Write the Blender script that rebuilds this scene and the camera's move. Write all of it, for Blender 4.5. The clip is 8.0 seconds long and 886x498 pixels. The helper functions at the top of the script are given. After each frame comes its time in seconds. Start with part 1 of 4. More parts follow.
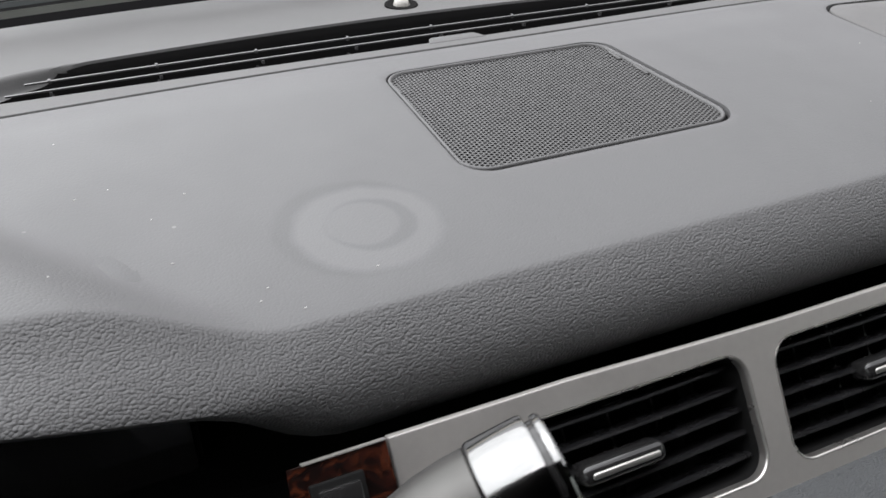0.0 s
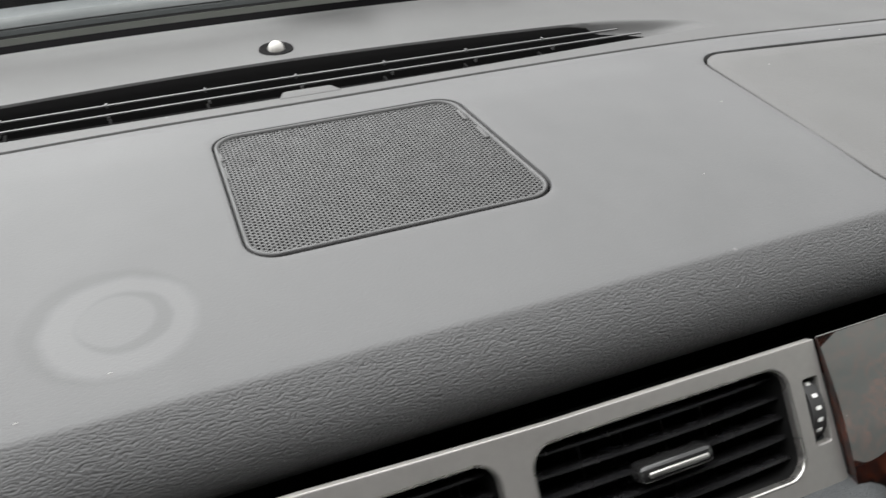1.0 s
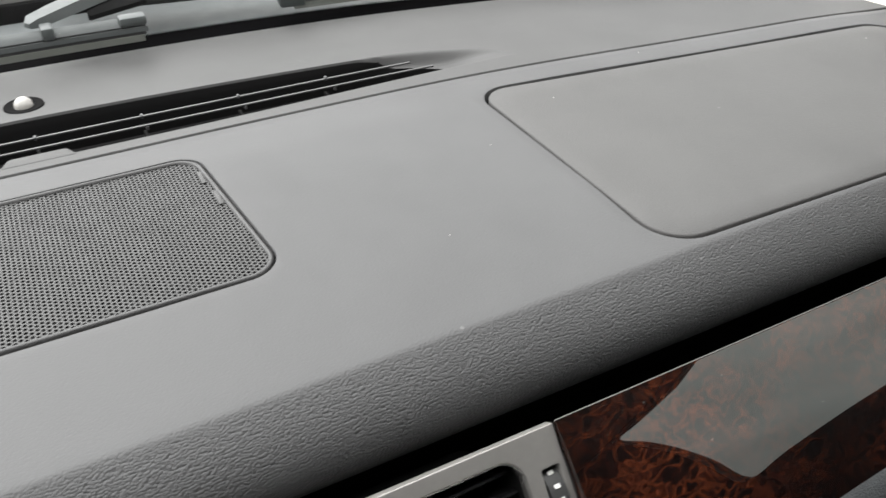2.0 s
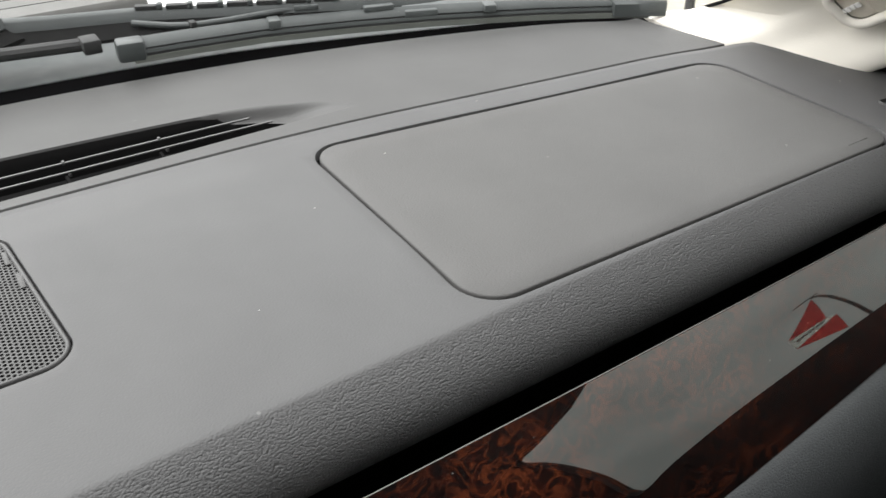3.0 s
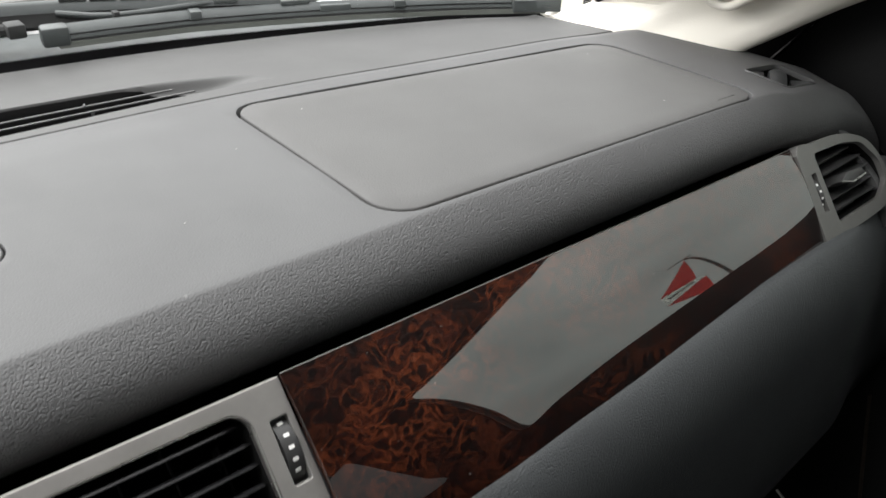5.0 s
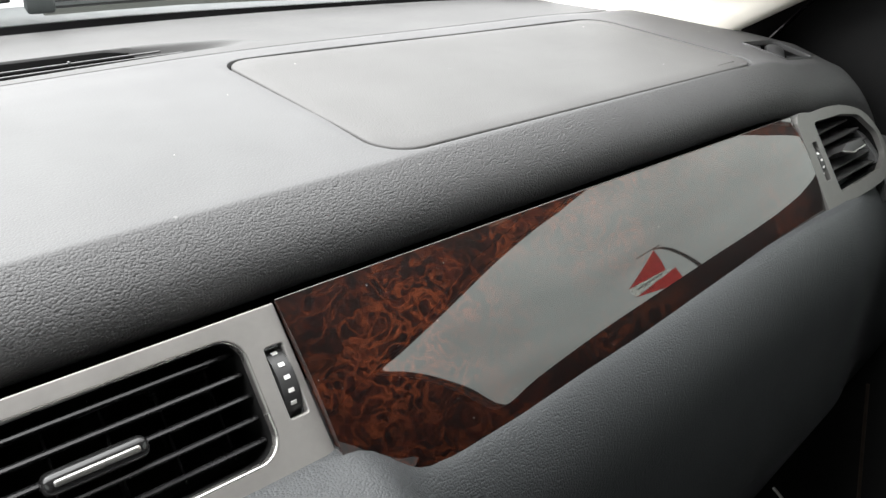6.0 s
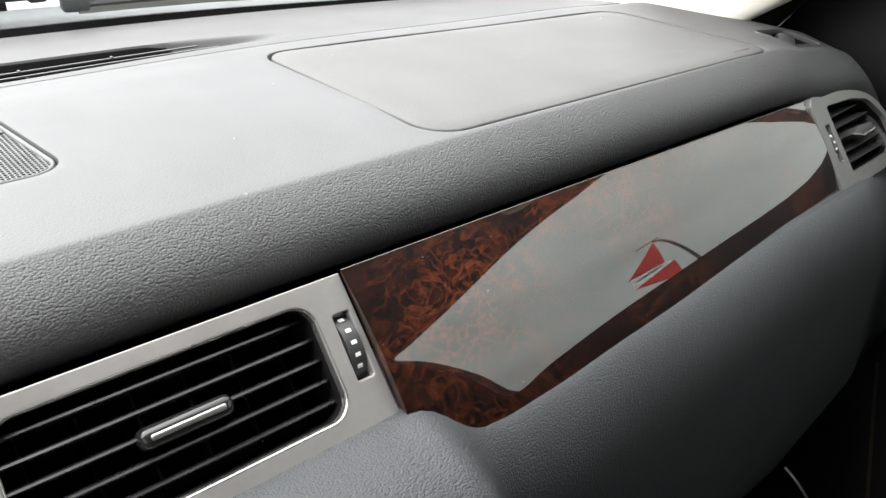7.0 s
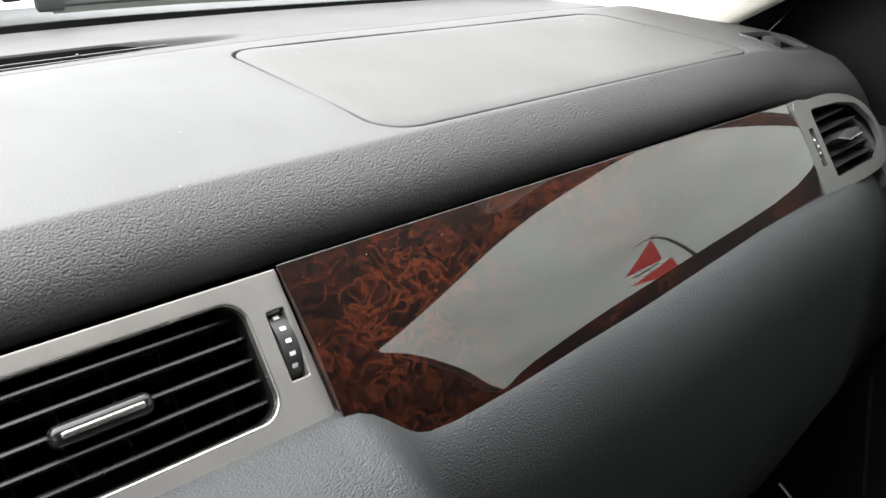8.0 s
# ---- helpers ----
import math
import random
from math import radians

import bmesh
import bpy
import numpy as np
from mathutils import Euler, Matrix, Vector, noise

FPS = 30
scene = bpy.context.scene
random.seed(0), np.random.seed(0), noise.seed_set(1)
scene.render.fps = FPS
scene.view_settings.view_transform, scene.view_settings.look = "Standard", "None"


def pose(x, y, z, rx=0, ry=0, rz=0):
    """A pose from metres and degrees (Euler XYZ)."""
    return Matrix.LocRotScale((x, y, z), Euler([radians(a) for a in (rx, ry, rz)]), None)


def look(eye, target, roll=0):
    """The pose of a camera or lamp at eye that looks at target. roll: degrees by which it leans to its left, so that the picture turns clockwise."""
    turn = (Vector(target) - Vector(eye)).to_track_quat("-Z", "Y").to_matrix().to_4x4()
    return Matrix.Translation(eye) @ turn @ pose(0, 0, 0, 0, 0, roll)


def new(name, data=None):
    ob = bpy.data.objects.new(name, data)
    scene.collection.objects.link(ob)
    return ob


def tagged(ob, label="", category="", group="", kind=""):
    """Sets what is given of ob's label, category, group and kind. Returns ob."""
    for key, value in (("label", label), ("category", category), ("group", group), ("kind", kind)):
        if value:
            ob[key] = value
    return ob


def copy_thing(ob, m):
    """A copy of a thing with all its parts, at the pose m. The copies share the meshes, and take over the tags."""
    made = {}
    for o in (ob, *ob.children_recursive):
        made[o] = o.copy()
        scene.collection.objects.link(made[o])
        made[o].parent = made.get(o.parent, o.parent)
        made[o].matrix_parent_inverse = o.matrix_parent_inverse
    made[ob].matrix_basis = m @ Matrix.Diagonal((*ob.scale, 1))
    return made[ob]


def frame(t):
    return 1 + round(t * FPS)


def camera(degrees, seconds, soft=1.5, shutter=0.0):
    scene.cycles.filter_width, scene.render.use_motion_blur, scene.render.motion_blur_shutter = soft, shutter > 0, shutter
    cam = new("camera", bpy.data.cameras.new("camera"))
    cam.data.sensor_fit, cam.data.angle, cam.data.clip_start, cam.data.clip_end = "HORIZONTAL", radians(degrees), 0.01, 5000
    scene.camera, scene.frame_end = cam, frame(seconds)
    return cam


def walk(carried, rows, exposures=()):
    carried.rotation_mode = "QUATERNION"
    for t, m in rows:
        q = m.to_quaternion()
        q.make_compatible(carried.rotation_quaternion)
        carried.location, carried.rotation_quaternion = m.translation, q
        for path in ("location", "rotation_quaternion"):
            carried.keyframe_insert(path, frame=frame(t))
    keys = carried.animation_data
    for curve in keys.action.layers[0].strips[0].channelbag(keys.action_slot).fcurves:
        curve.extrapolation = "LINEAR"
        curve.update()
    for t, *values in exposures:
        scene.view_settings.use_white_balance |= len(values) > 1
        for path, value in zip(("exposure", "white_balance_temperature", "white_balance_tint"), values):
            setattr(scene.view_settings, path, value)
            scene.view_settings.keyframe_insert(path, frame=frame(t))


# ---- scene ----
cam = camera(57.2, 8.0, soft=1.5, shutter=0.25)
PATH = [
    (0, (-0.253, -0.331, 0.218), (0.447, 1.139, -0.943), 1.9),
    (0.5, (-0.204, -0.339, 0.251), (0.436, 1.133, -0.942), 1.7),
    (1, (-0.119, -0.345, 0.261), (0.51, 1.128, -0.937), 1.2),
    (1.5, (-0.034, -0.341, 0.261), (0.598, 1.128, -0.939), -0.3),
    (2, (0.019, -0.335, 0.264), (0.778, 1.082, -0.925), 0.4),
    (2.2, (0.043, -0.338, 0.269), (0.805, 1.073, -0.926), -0.4),
    (3.3, (0.097, -0.356, 0.287), (1.069, 0.976, -0.845), 1.5),
    (3.5, (0.105, -0.361, 0.286), (1.09, 0.97, -0.836), 1.4),
    (4, (0.102, -0.367, 0.289), (1.141, 0.944, -0.808), 1.8),
    (4.5, (0.084, -0.374, 0.283), (1.15, 0.938, -0.787), 1.8),
    (5, (0.045, -0.427, 0.241), (1.15, 0.88, -0.793), 2.3),
    (5.2, (0.032, -0.429, 0.221), (1.164, 0.869, -0.796), 3.2),
    (6.3, (0.031, -0.428, 0.18), (1.199, 0.884, -0.776), 2.9),
    (6.5, (0.019, -0.427, 0.187), (1.179, 0.885, -0.779), 2.4),
    (7, (-0.012, -0.431, 0.179), (1.165, 0.872, -0.778), 2.5),
    (7.5, (0.012, -0.453, 0.189), (1.168, 0.877, -0.756), 2.2),
    (8, (0.023, -0.448, 0.165), (1.183, 0.891, -0.763), 2.4),
]
EXPOSURES = [(0.0, 0.90, 6300, 15), (0.5, 1.04, 6400, 13), (1.0, 1.04, 6430, 12), (2.2, 1.04, 6470, 12), (3.3, 0.84, 6480, 12), (4.5, 0.82, 6460, 12), (5.2, 1.2, 6460, 12), (6.3, 1.80, 6400, 12), (8.0, 1.83, 6420, 12)]
walk(cam, [(t, look(eye, target, roll)) for t, eye, target, roll in PATH], EXPOSURES)

# light levels and a few fitted places
SKY, SUN = 0.15, 2.8
CLOUD = (9.35, 9.0, 8.9)
CROWN = 1.83
HOOD_Z = -0.055
KNOB = ((-0.2018, -0.2250, 0.0512), (-0.1698, -0.2285, 0.0627))
POD_C = (0.7790, 0.0183, 0.0710)

# ---------------------------------------------------------------- light
world = bpy.data.worlds.new("sky")
scene.world = world
world.use_nodes = True
wn, wl = world.node_tree.nodes, world.node_tree.links
sky = wn.new("ShaderNodeTexSky")
sky.sky_type, sky.sun_disc = "NISHITA", False
sky.sun_elevation, sky.sun_rotation = radians(51), radians(-34)
sky.air_density, sky.dust_density, sky.ozone_density = 1.0, 6.0, 1.0
pale = wn.new("ShaderNodeHueSaturation")
pale.inputs["Saturation"].default_value = 0.08
wl.new(sky.outputs["Color"], pale.inputs["Color"])
# cloud cover: most of the sky is an even pale grey
cloud = wn.new("ShaderNodeMixRGB")
cloud.inputs["Fac"].default_value, cloud.inputs["Color2"].default_value = 0.75, (*CLOUD, 1)
wl.new(pale.outputs["Color"], cloud.inputs["Color1"])
# an overcast sky is brightest overhead and dims towards the horizon, with soft uneven cloud
way = wn.new("ShaderNodeTexCoord").outputs["Generated"]
height = wn.new("ShaderNodeSeparateXYZ")
wl.new(way, height.inputs[0])
rise = wn.new("ShaderNodeMapRange")
for key, value in (("From Min", 0.0), ("From Max", 1.0), ("To Min", 0.72), ("To Max", 1.40)):
    rise.inputs[key].default_value = value
wl.new(height.outputs["Z"], rise.inputs["Value"])
puffs = wn.new("ShaderNodeTexNoise")
puffs.inputs["Scale"].default_value, puffs.inputs["Detail"].default_value = 5.0, 4.0
wl.new(way, puffs.inputs["Vector"])
uneven = wn.new("ShaderNodeMapRange")
for key, value in (("From Min", 0.3), ("From Max", 0.7), ("To Min", 0.84), ("To Max", 1.16)):
    uneven.inputs[key].default_value = value
wl.new(puffs.outputs["Fac"], uneven.inputs["Value"])
both = wn.new("ShaderNodeMath")
both.operation = "MULTIPLY"
wl.new(rise.outputs[0], both.inputs[0])
wl.new(uneven.outputs[0], both.inputs[1])
dimmed = wn.new("ShaderNodeVectorMath")
dimmed.operation = "SCALE"
wl.new(cloud.outputs["Color"], dimmed.inputs[0])
wl.new(both.outputs[0], dimmed.inputs["Scale"])
wl.new(dimmed.outputs[0], wn["Background"].inputs["Color"])
wn["Background"].inputs["Strength"].default_value = SKY

sun = new("sun", bpy.data.lights.new("sun", "SUN"))
sun.data.energy, sun.data.angle, sun.data.color = SUN, radians(100), (1.0, 0.985, 0.965)
sun.matrix_basis = look((-2.2, 3.25, 4.85), (0, 0, 0))

# ---------------------------------------------------------------- materials


class Mat:
    """A small node builder round one Principled material."""

    def __init__(self, name, color=(0.5, 0.5, 0.5), rough=0.5, metal=0.0, **more):
        self.m = bpy.data.materials.new(name)
        self.m.use_nodes = True
        self.n, self.l = self.m.node_tree.nodes, self.m.node_tree.links
        self.b = self.n["Principled BSDF"]
        self.b.inputs["Base Color"].default_value = (*color, 1)
        self.b.inputs["Roughness"].default_value = rough
        self.b.inputs["Metallic"].default_value = metal
        for key, value in more.items():
            self.b.inputs[key.replace("_", " ")].default_value = value
        self.co = self.n.new("ShaderNodeTexCoord").outputs["Object"]

    def add(self, kind, sets=(), **props):
        node = self.n.new("ShaderNode" + kind)
        for key, value in props.items():
            setattr(node, key, value)
        for key, value in dict(sets).items():
            if isinstance(value, bpy.types.NodeSocket):
                self.l.new(value, node.inputs[key])
            else:
                node.inputs[key].default_value = value
        return node

    def to(self, key, socket):
        self.l.new(socket, self.b.inputs[key])
        return self

    def noise(self, scale, detail=3.0, co=None, distortion=0.0, rough=0.5):
        return self.add("TexNoise", {"Vector": co or self.co, "Scale": scale, "Detail": detail, "Distortion": distortion, "Roughness": rough}).outputs["Fac"]

    def ramp(self, fac, *stops):
        node = self.add("ValToRGB", {"Fac": fac})
        el = node.color_ramp.elements
        while len(el) < len(stops):
            el.new(0.5)
        for e, (at, c) in zip(el, stops):
            e.position = at
            e.color = (*c, 1) if isinstance(c, tuple) else (c, c, c, 1)
        return node.outputs["Color"]

    def math(self, op, a, b=0.0, clamp=False):
        return self.add("Math", {0: a, 1: b}, operation=op, use_clamp=clamp).outputs[0]

    def mix(self, fac, a, b, blend="MIX"):
        node = self.add("Mix", data_type="RGBA", blend_type=blend)
        for key, value in (("Factor_Float", fac), ("A_Color", a), ("B_Color", b)):
            sock = next(s for s in node.inputs if s.identifier == key)
            if isinstance(value, bpy.types.NodeSocket):
                self.l.new(value, sock)
            else:
                sock.default_value = value if key == "Factor_Float" else (*value, 1)
        return next(s for s in node.outputs if s.identifier == "Result_Color")

    def bump(self, height, strength, distance, after=None):
        sets = {"Height": height, "Strength": strength, "Distance": distance}
        if after:
            sets["Normal"] = after
        return self.add("Bump", sets).outputs["Normal"]


def vinyl(name, base, rough, size=2.6, depth=0.0005, dust=0.0, marks=False, tint=(1.0, 1.0, 1.0)):
    """Grained dashboard vinyl: soft pebbles, wider than deep, run together into wrinkles, and dust. size: a pebble's length in mm."""
    m = Mat(name, (base, base, base), rough, Specular_IOR_Level=0.35)
    wide = m.add("Mapping", {"Vector": m.co, "Scale": (0.80, 1.0, 1.0), "Rotation": (0, 0, 0.12)}).outputs[0]
    warp = m.add("TexNoise", {"Vector": m.co, "Scale": 620.0, "Detail": 1.0})
    bent = m.add("MixRGB", {"Fac": 0.0002, "Color1": wide, "Color2": warp.outputs["Color"]}, blend_type="ADD").outputs[0]
    cell = m.add("TexVoronoi", {"Vector": bent, "Scale": 1000.0 / size, "Randomness": 0.85}, feature="F1").outputs["Distance"]
    lift = m.noise(700.0 / size, 2.0, wide)
    h = m.math("ADD", m.math("MULTIPLY", m.math("MULTIPLY", cell, cell), -1.3), m.math("MULTIPLY", lift, 0.12))
    if marks:
        # the moulded grain is deeper on the rolled front edge, and worn flat on top
        yy = m.add("SeparateXYZ", {0: m.co}).outputs[1]
        front = m.add("MapRange", {"Value": yy, "From Min": -0.081, "From Max": -0.088, "To Min": 0.30, "To Max": 1.0}).outputs[0]
        worn = m.add("MapRange", {"Value": yy, "From Min": 0.02, "From Max": -0.07, "To Min": 0.45, "To Max": 1.0}).outputs[0]
        h = m.math("MULTIPLY", h, m.math("MULTIPLY", front, worn))
    m.to("Normal", m.bump(h, 1.0, depth))
    big = m.noise(5.0, 4.0, rough=0.6)
    tone = m.ramp(big, (0.3, tuple(base * 0.9 * c for c in tint)), (0.7, tuple(base * 1.1 * c for c in tint)))
    specks = m.add("TexVoronoi", {"Vector": m.co, "Scale": 26.0}).outputs["Distance"]
    grime = m.math("MULTIPLY", m.ramp(m.noise(900.0, 1.0), (0.62, 0.0), (0.75, 1.0)), dust)
    color = m.mix(grime, tone, (0.30, 0.30, 0.29))
    dots = m.math("MULTIPLY", m.ramp(specks, (0.022, 1.0), (0.03, 0.0)), min(1.0, dust * 6))
    color = m.mix(dots, color, (0.5, 0.5, 0.48))
    r = m.ramp(m.noise(9.0, 3.0), (0.3, rough - 0.04), (0.7, rough + 0.05))
    if marks:
        # residue of a round suction foot: a pale ring with a scuffed disc off its middle
        def away(x, y, ragged):
            at = m.add("VectorMath", {0: m.co, 1: (-x, -y, 0.0)}, operation="ADD").outputs[0]
            flat = m.add("VectorMath", {0: at, 1: (1, 1, 0)}, operation="MULTIPLY").outputs[0]
            d = m.add("VectorMath", {0: flat}, operation="LENGTH").outputs["Value"]
            return m.math("ADD", d, m.math("MULTIPLY", m.math("SUBTRACT", m.noise(70.0, 4.0), 0.5), ragged))

        edge, disc, ring, core = away(-0.1515, -0.0210, 0.006), away(-0.1468, -0.0240, 0.005), away(-0.1448, -0.0222, 0.003), away(-0.1486, -0.0207, 0.003)
        dark, pale = tuple(base * 0.80 * c for c in tint), tuple(base * 1.32 * c for c in tint)
        for d, r0, r1, fac, tone_at in ((edge, 0.0385, 0.0430, 0.55, dark), (disc, 0.0330, 0.0385, 0.80, pale), (ring, 0.0210, 0.0238, 0.60, dark), (core, 0.0170, 0.0196, 0.60, pale)):
            inside_it = m.ramp(m.math("MULTIPLY", d, 20.0), (r0 * 20, 1.0), (r1 * 20, 0.0))
            color = m.mix(m.math("MULTIPLY", inside_it, fac), color, tone_at)
    m.to("Base Color", color).to("Roughness", r)
    return m.m


M_PAD = vinyl("dash_vinyl", 0.066, 0.55, 1.15, 0.00042, dust=0.02, marks=True, tint=(0.995, 1.0, 1.01))
M_COVER = vinyl("cover_vinyl", 0.068, 0.60, 1.1, 0.00015, dust=0.02, tint=(1.01, 1.0, 0.98))
M_SCREEN = vinyl("panel_vinyl", 0.057, 0.58, 0.9, 0.00005, dust=0.02, tint=(1.0, 1.0, 0.99))
M_BOLSTER = vinyl("bolster_vinyl", 0.045, 0.46, 1.15, 0.00030, dust=0.02, tint=(0.93, 1.0, 1.04))
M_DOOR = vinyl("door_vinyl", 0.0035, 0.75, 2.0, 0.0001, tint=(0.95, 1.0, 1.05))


def wood():
    """Lacquered burl: dark clouds, soft red-brown swirls and fine lighter curls."""
    m = Mat("burl_wood", (0.05, 0.02, 0.01), 0.45, Coat_Weight=1.0, Coat_Roughness=0.012, Coat_IOR=2.05, Specular_IOR_Level=0.1)
    squash = m.add("Mapping", {"Vector": m.co, "Scale": (0.8, 1.0, 1.0), "Rotation": (0, 0, 0.3)}).outputs[0]
    warp = m.add("TexNoise", {"Vector": squash, "Scale": 48.0, "Detail": 2.0, "Distortion": 0.6})
    bent = m.add("MixRGB", {"Fac": 0.016, "Color1": squash, "Color2": warp.outputs["Color"]}, blend_type="ADD").outputs[0]
    swirl = m.noise(88.0, 4.0, bent, distortion=1.6, rough=0.55)
    fine = m.noise(230.0, 4.0, bent, distortion=0.8)
    fac = m.math("ADD", m.math("MULTIPLY", swirl, 0.78), m.math("MULTIPLY", fine, 0.22))
    color = m.ramp(fac, (0.36, (0.0020, 0.0010, 0.0009)), (0.50, (0.0062, 0.0019, 0.0014)), (0.60, (0.019, 0.0043, 0.0024)), (0.70, (0.034, 0.0076, 0.0034)), (0.82, (0.072, 0.018, 0.0070)))
    # soft curls where the figure folds over
    fold = m.math("ABSOLUTE", m.math("SUBTRACT", m.noise(70.0, 2.0, bent, distortion=1.8), 0.5))
    curl = m.ramp(fold, (0.0, 1.0), (0.022, 0.50), (0.08, 0.0))
    strength = m.ramp(m.noise(26.0, 3.0, squash), (0.36, 0.10), (0.58, 0.85))
    color = m.mix(m.math("MULTIPLY", curl, strength), color, (0.100, 0.0235, 0.0080))
    cloud = m.ramp(m.noise(17.0, 3.0, bent), (0.36, 0.40), (0.56, 1.0))
    color = m.mix(1.0, color, cloud, "MULTIPLY")
    # toned down towards the door, where the window's reflection veils the grain
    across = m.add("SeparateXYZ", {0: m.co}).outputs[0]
    veiled = m.math("ADD", m.noise(9.0, 2.0, bent), m.math("MULTIPLY", across, -0.55))
    color = m.mix(1.0, color, m.ramp(veiled, (0.10, 0.66), (0.42, 1.0)), "MULTIPLY")
    specks = m.add("TexVoronoi", {"Vector": m.co, "Scale": 95.0}).outputs["Distance"]
    color = m.mix(m.ramp(specks, (0.022, 0.8), (0.034, 0.0)), color, (0.35, 0.34, 0.32))
    m.to("Base Color", color)
    m.to("Coat Roughness", m.ramp(m.noise(30.0, 4.0), (0.35, 0.006), (0.75, 0.024)))
    return m.m


def satin(name, color, rough=0.38, metal=0.75):
    m = Mat(name, color, rough, metal)
    grain = m.noise(1500.0, 2.0)
    m.to("Normal", m.bump(grain, 0.15, 0.0001))
    m.to("Roughness", m.ramp(m.noise(35.0, 4.0), (0.3, rough - 0.05), (0.7, rough + 0.08)))
    m.to("Base Color", m.mix(m.noise(220.0, 3.0), tuple(c * 0.92 for c in color), tuple(min(1, c * 1.06) for c in color)))
    return m.m


def plastic(name, color, rough, grain=0.0):
    m = Mat(name, color, rough)
    m.to("Roughness", m.ramp(m.noise(60.0, 4.0), (0.3, max(0.02, rough - 0.06)), (0.75, rough + 0.08)))
    m.to("Base Color", m.mix(m.noise(45.0, 4.0), tuple(c * 0.85 for c in color), tuple(min(1, c * 1.15) for c in color)))
    if grain:
        m.to("Normal", m.bump(m.noise(900.0, 2.0), 0.5, grain))
    return m.m


M_WOOD = wood()
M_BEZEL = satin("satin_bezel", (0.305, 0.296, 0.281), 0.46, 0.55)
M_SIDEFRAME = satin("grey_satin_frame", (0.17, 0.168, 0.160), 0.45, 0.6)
M_KNOB = satin("satin_knob", (0.066, 0.065, 0.062), 0.40, 0.9)
M_LIP = satin("bezel_lip", (0.42, 0.41, 0.39), 0.28, 0.9)
M_CHROME = satin("chrome", (0.20, 0.20, 0.198), 0.11, 1.0)
M_BLACK = plastic("black_plastic", (0.010, 0.010, 0.011), 0.42, 0.0001)
M_SLAT = plastic("slat_plastic", (0.0085, 0.0085, 0.009), 0.24)
M_DEEP = Mat("duct_black", (0.010, 0.010, 0.010), 0.9, Specular_IOR_Level=0.02).m
M_GLOSS = plastic("gloss_black", (0.012, 0.012, 0.012), 0.12)
M_MESH = plastic("grille_plastic", (0.033, 0.033, 0.0325), 0.46)
M_FRIT = Mat("edge_print", (0.0020, 0.0020, 0.0022), 0.9, Specular_IOR_Level=0.02).m
M_RIM = plastic("grille_rim", (0.040, 0.040, 0.040), 0.42)
M_FIN = plastic("fin_plastic", (0.052, 0.052, 0.052), 0.42)
M_NOZZLE = plastic("nozzle_plastic", (0.040, 0.041, 0.042), 0.45, 0.0001)
M_CLIP = plastic("clip_plastic", (0.036, 0.036, 0.0355), 0.45)
M_PALE = plastic("pale_plastic", (0.36, 0.352, 0.33), 0.28)
M_TICK = plastic("white_paint", (0.80, 0.80, 0.78), 0.5)
M_GREYINK = plastic("grey_ink", (0.45, 0.44, 0.42), 0.7)
M_RUBBER = plastic("rubber", (0.012, 0.012, 0.012), 0.65)
M_WIPER = plastic("wiper_plastic", (0.045, 0.050, 0.050), 0.5, 0.0001)
M_SQUEEGEE = plastic("worn_rubber", (0.095, 0.100, 0.090), 0.6)
M_CLAW = plastic("clip_grey", (0.060, 0.066, 0.066), 0.5)
M_SHROUD = plastic("shroud_plastic", (0.038, 0.043, 0.043), 0.6)
M_COWL = plastic("cowl_plastic", (0.085, 0.092, 0.092), 0.6, 0.0002)
M_SILL = plastic("sill_paint", (0.056, 0.062, 0.063), 0.6)
M_LOUVER = plastic("louver_plastic", (0.13, 0.128, 0.122), 0.55)
M_PAINT = Mat("white_body_paint", (0.80, 0.80, 0.80), 0.3, Coat_Weight=0.6, Coat_Roughness=0.05).m
M_RED = plastic("red_cloth", (0.62, 0.03, 0.03), 0.7)
M_CLOTH = plastic("white_cloth", (0.85, 0.85, 0.83), 0.7)
# unseen roof, set far darker than its pale trim to cut bounced light
M_LINER = plastic("light_blocking_roof", (0.024, 0.0225, 0.021), 0.9)


def beige():
    m = Mat("beige_trim", (0.50, 0.46, 0.38), 0.62)
    cell = m.add("TexVoronoi", {"Vector": m.co, "Scale": 700.0}, feature="SMOOTH_F1").outputs["Distance"]
    m.to("Normal", m.bump(cell, 0.5, 0.00025))
    m.to("Base Color", m.mix(m.noise(12.0, 4.0), (0.765, 0.73, 0.655), (0.82, 0.785, 0.71)))
    return m.m


def gravel():
    m = Mat("gravel", (0.3, 0.28, 0.24), 0.95)
    a = m.add("TexVoronoi", {"Vector": m.co, "Scale": 22.0})
    tone = m.mix(m.noise(0.6, 4.0), (0.300, 0.276, 0.232), (0.365, 0.338, 0.288))
    m.to("Base Color", m.mix(m.math("MULTIPLY", a.outputs["Distance"], 0.35), tone, (0.16, 0.15, 0.13)))
    m.to("Normal", m.bump(a.outputs["Distance"], 0.4, 0.01))
    return m.m


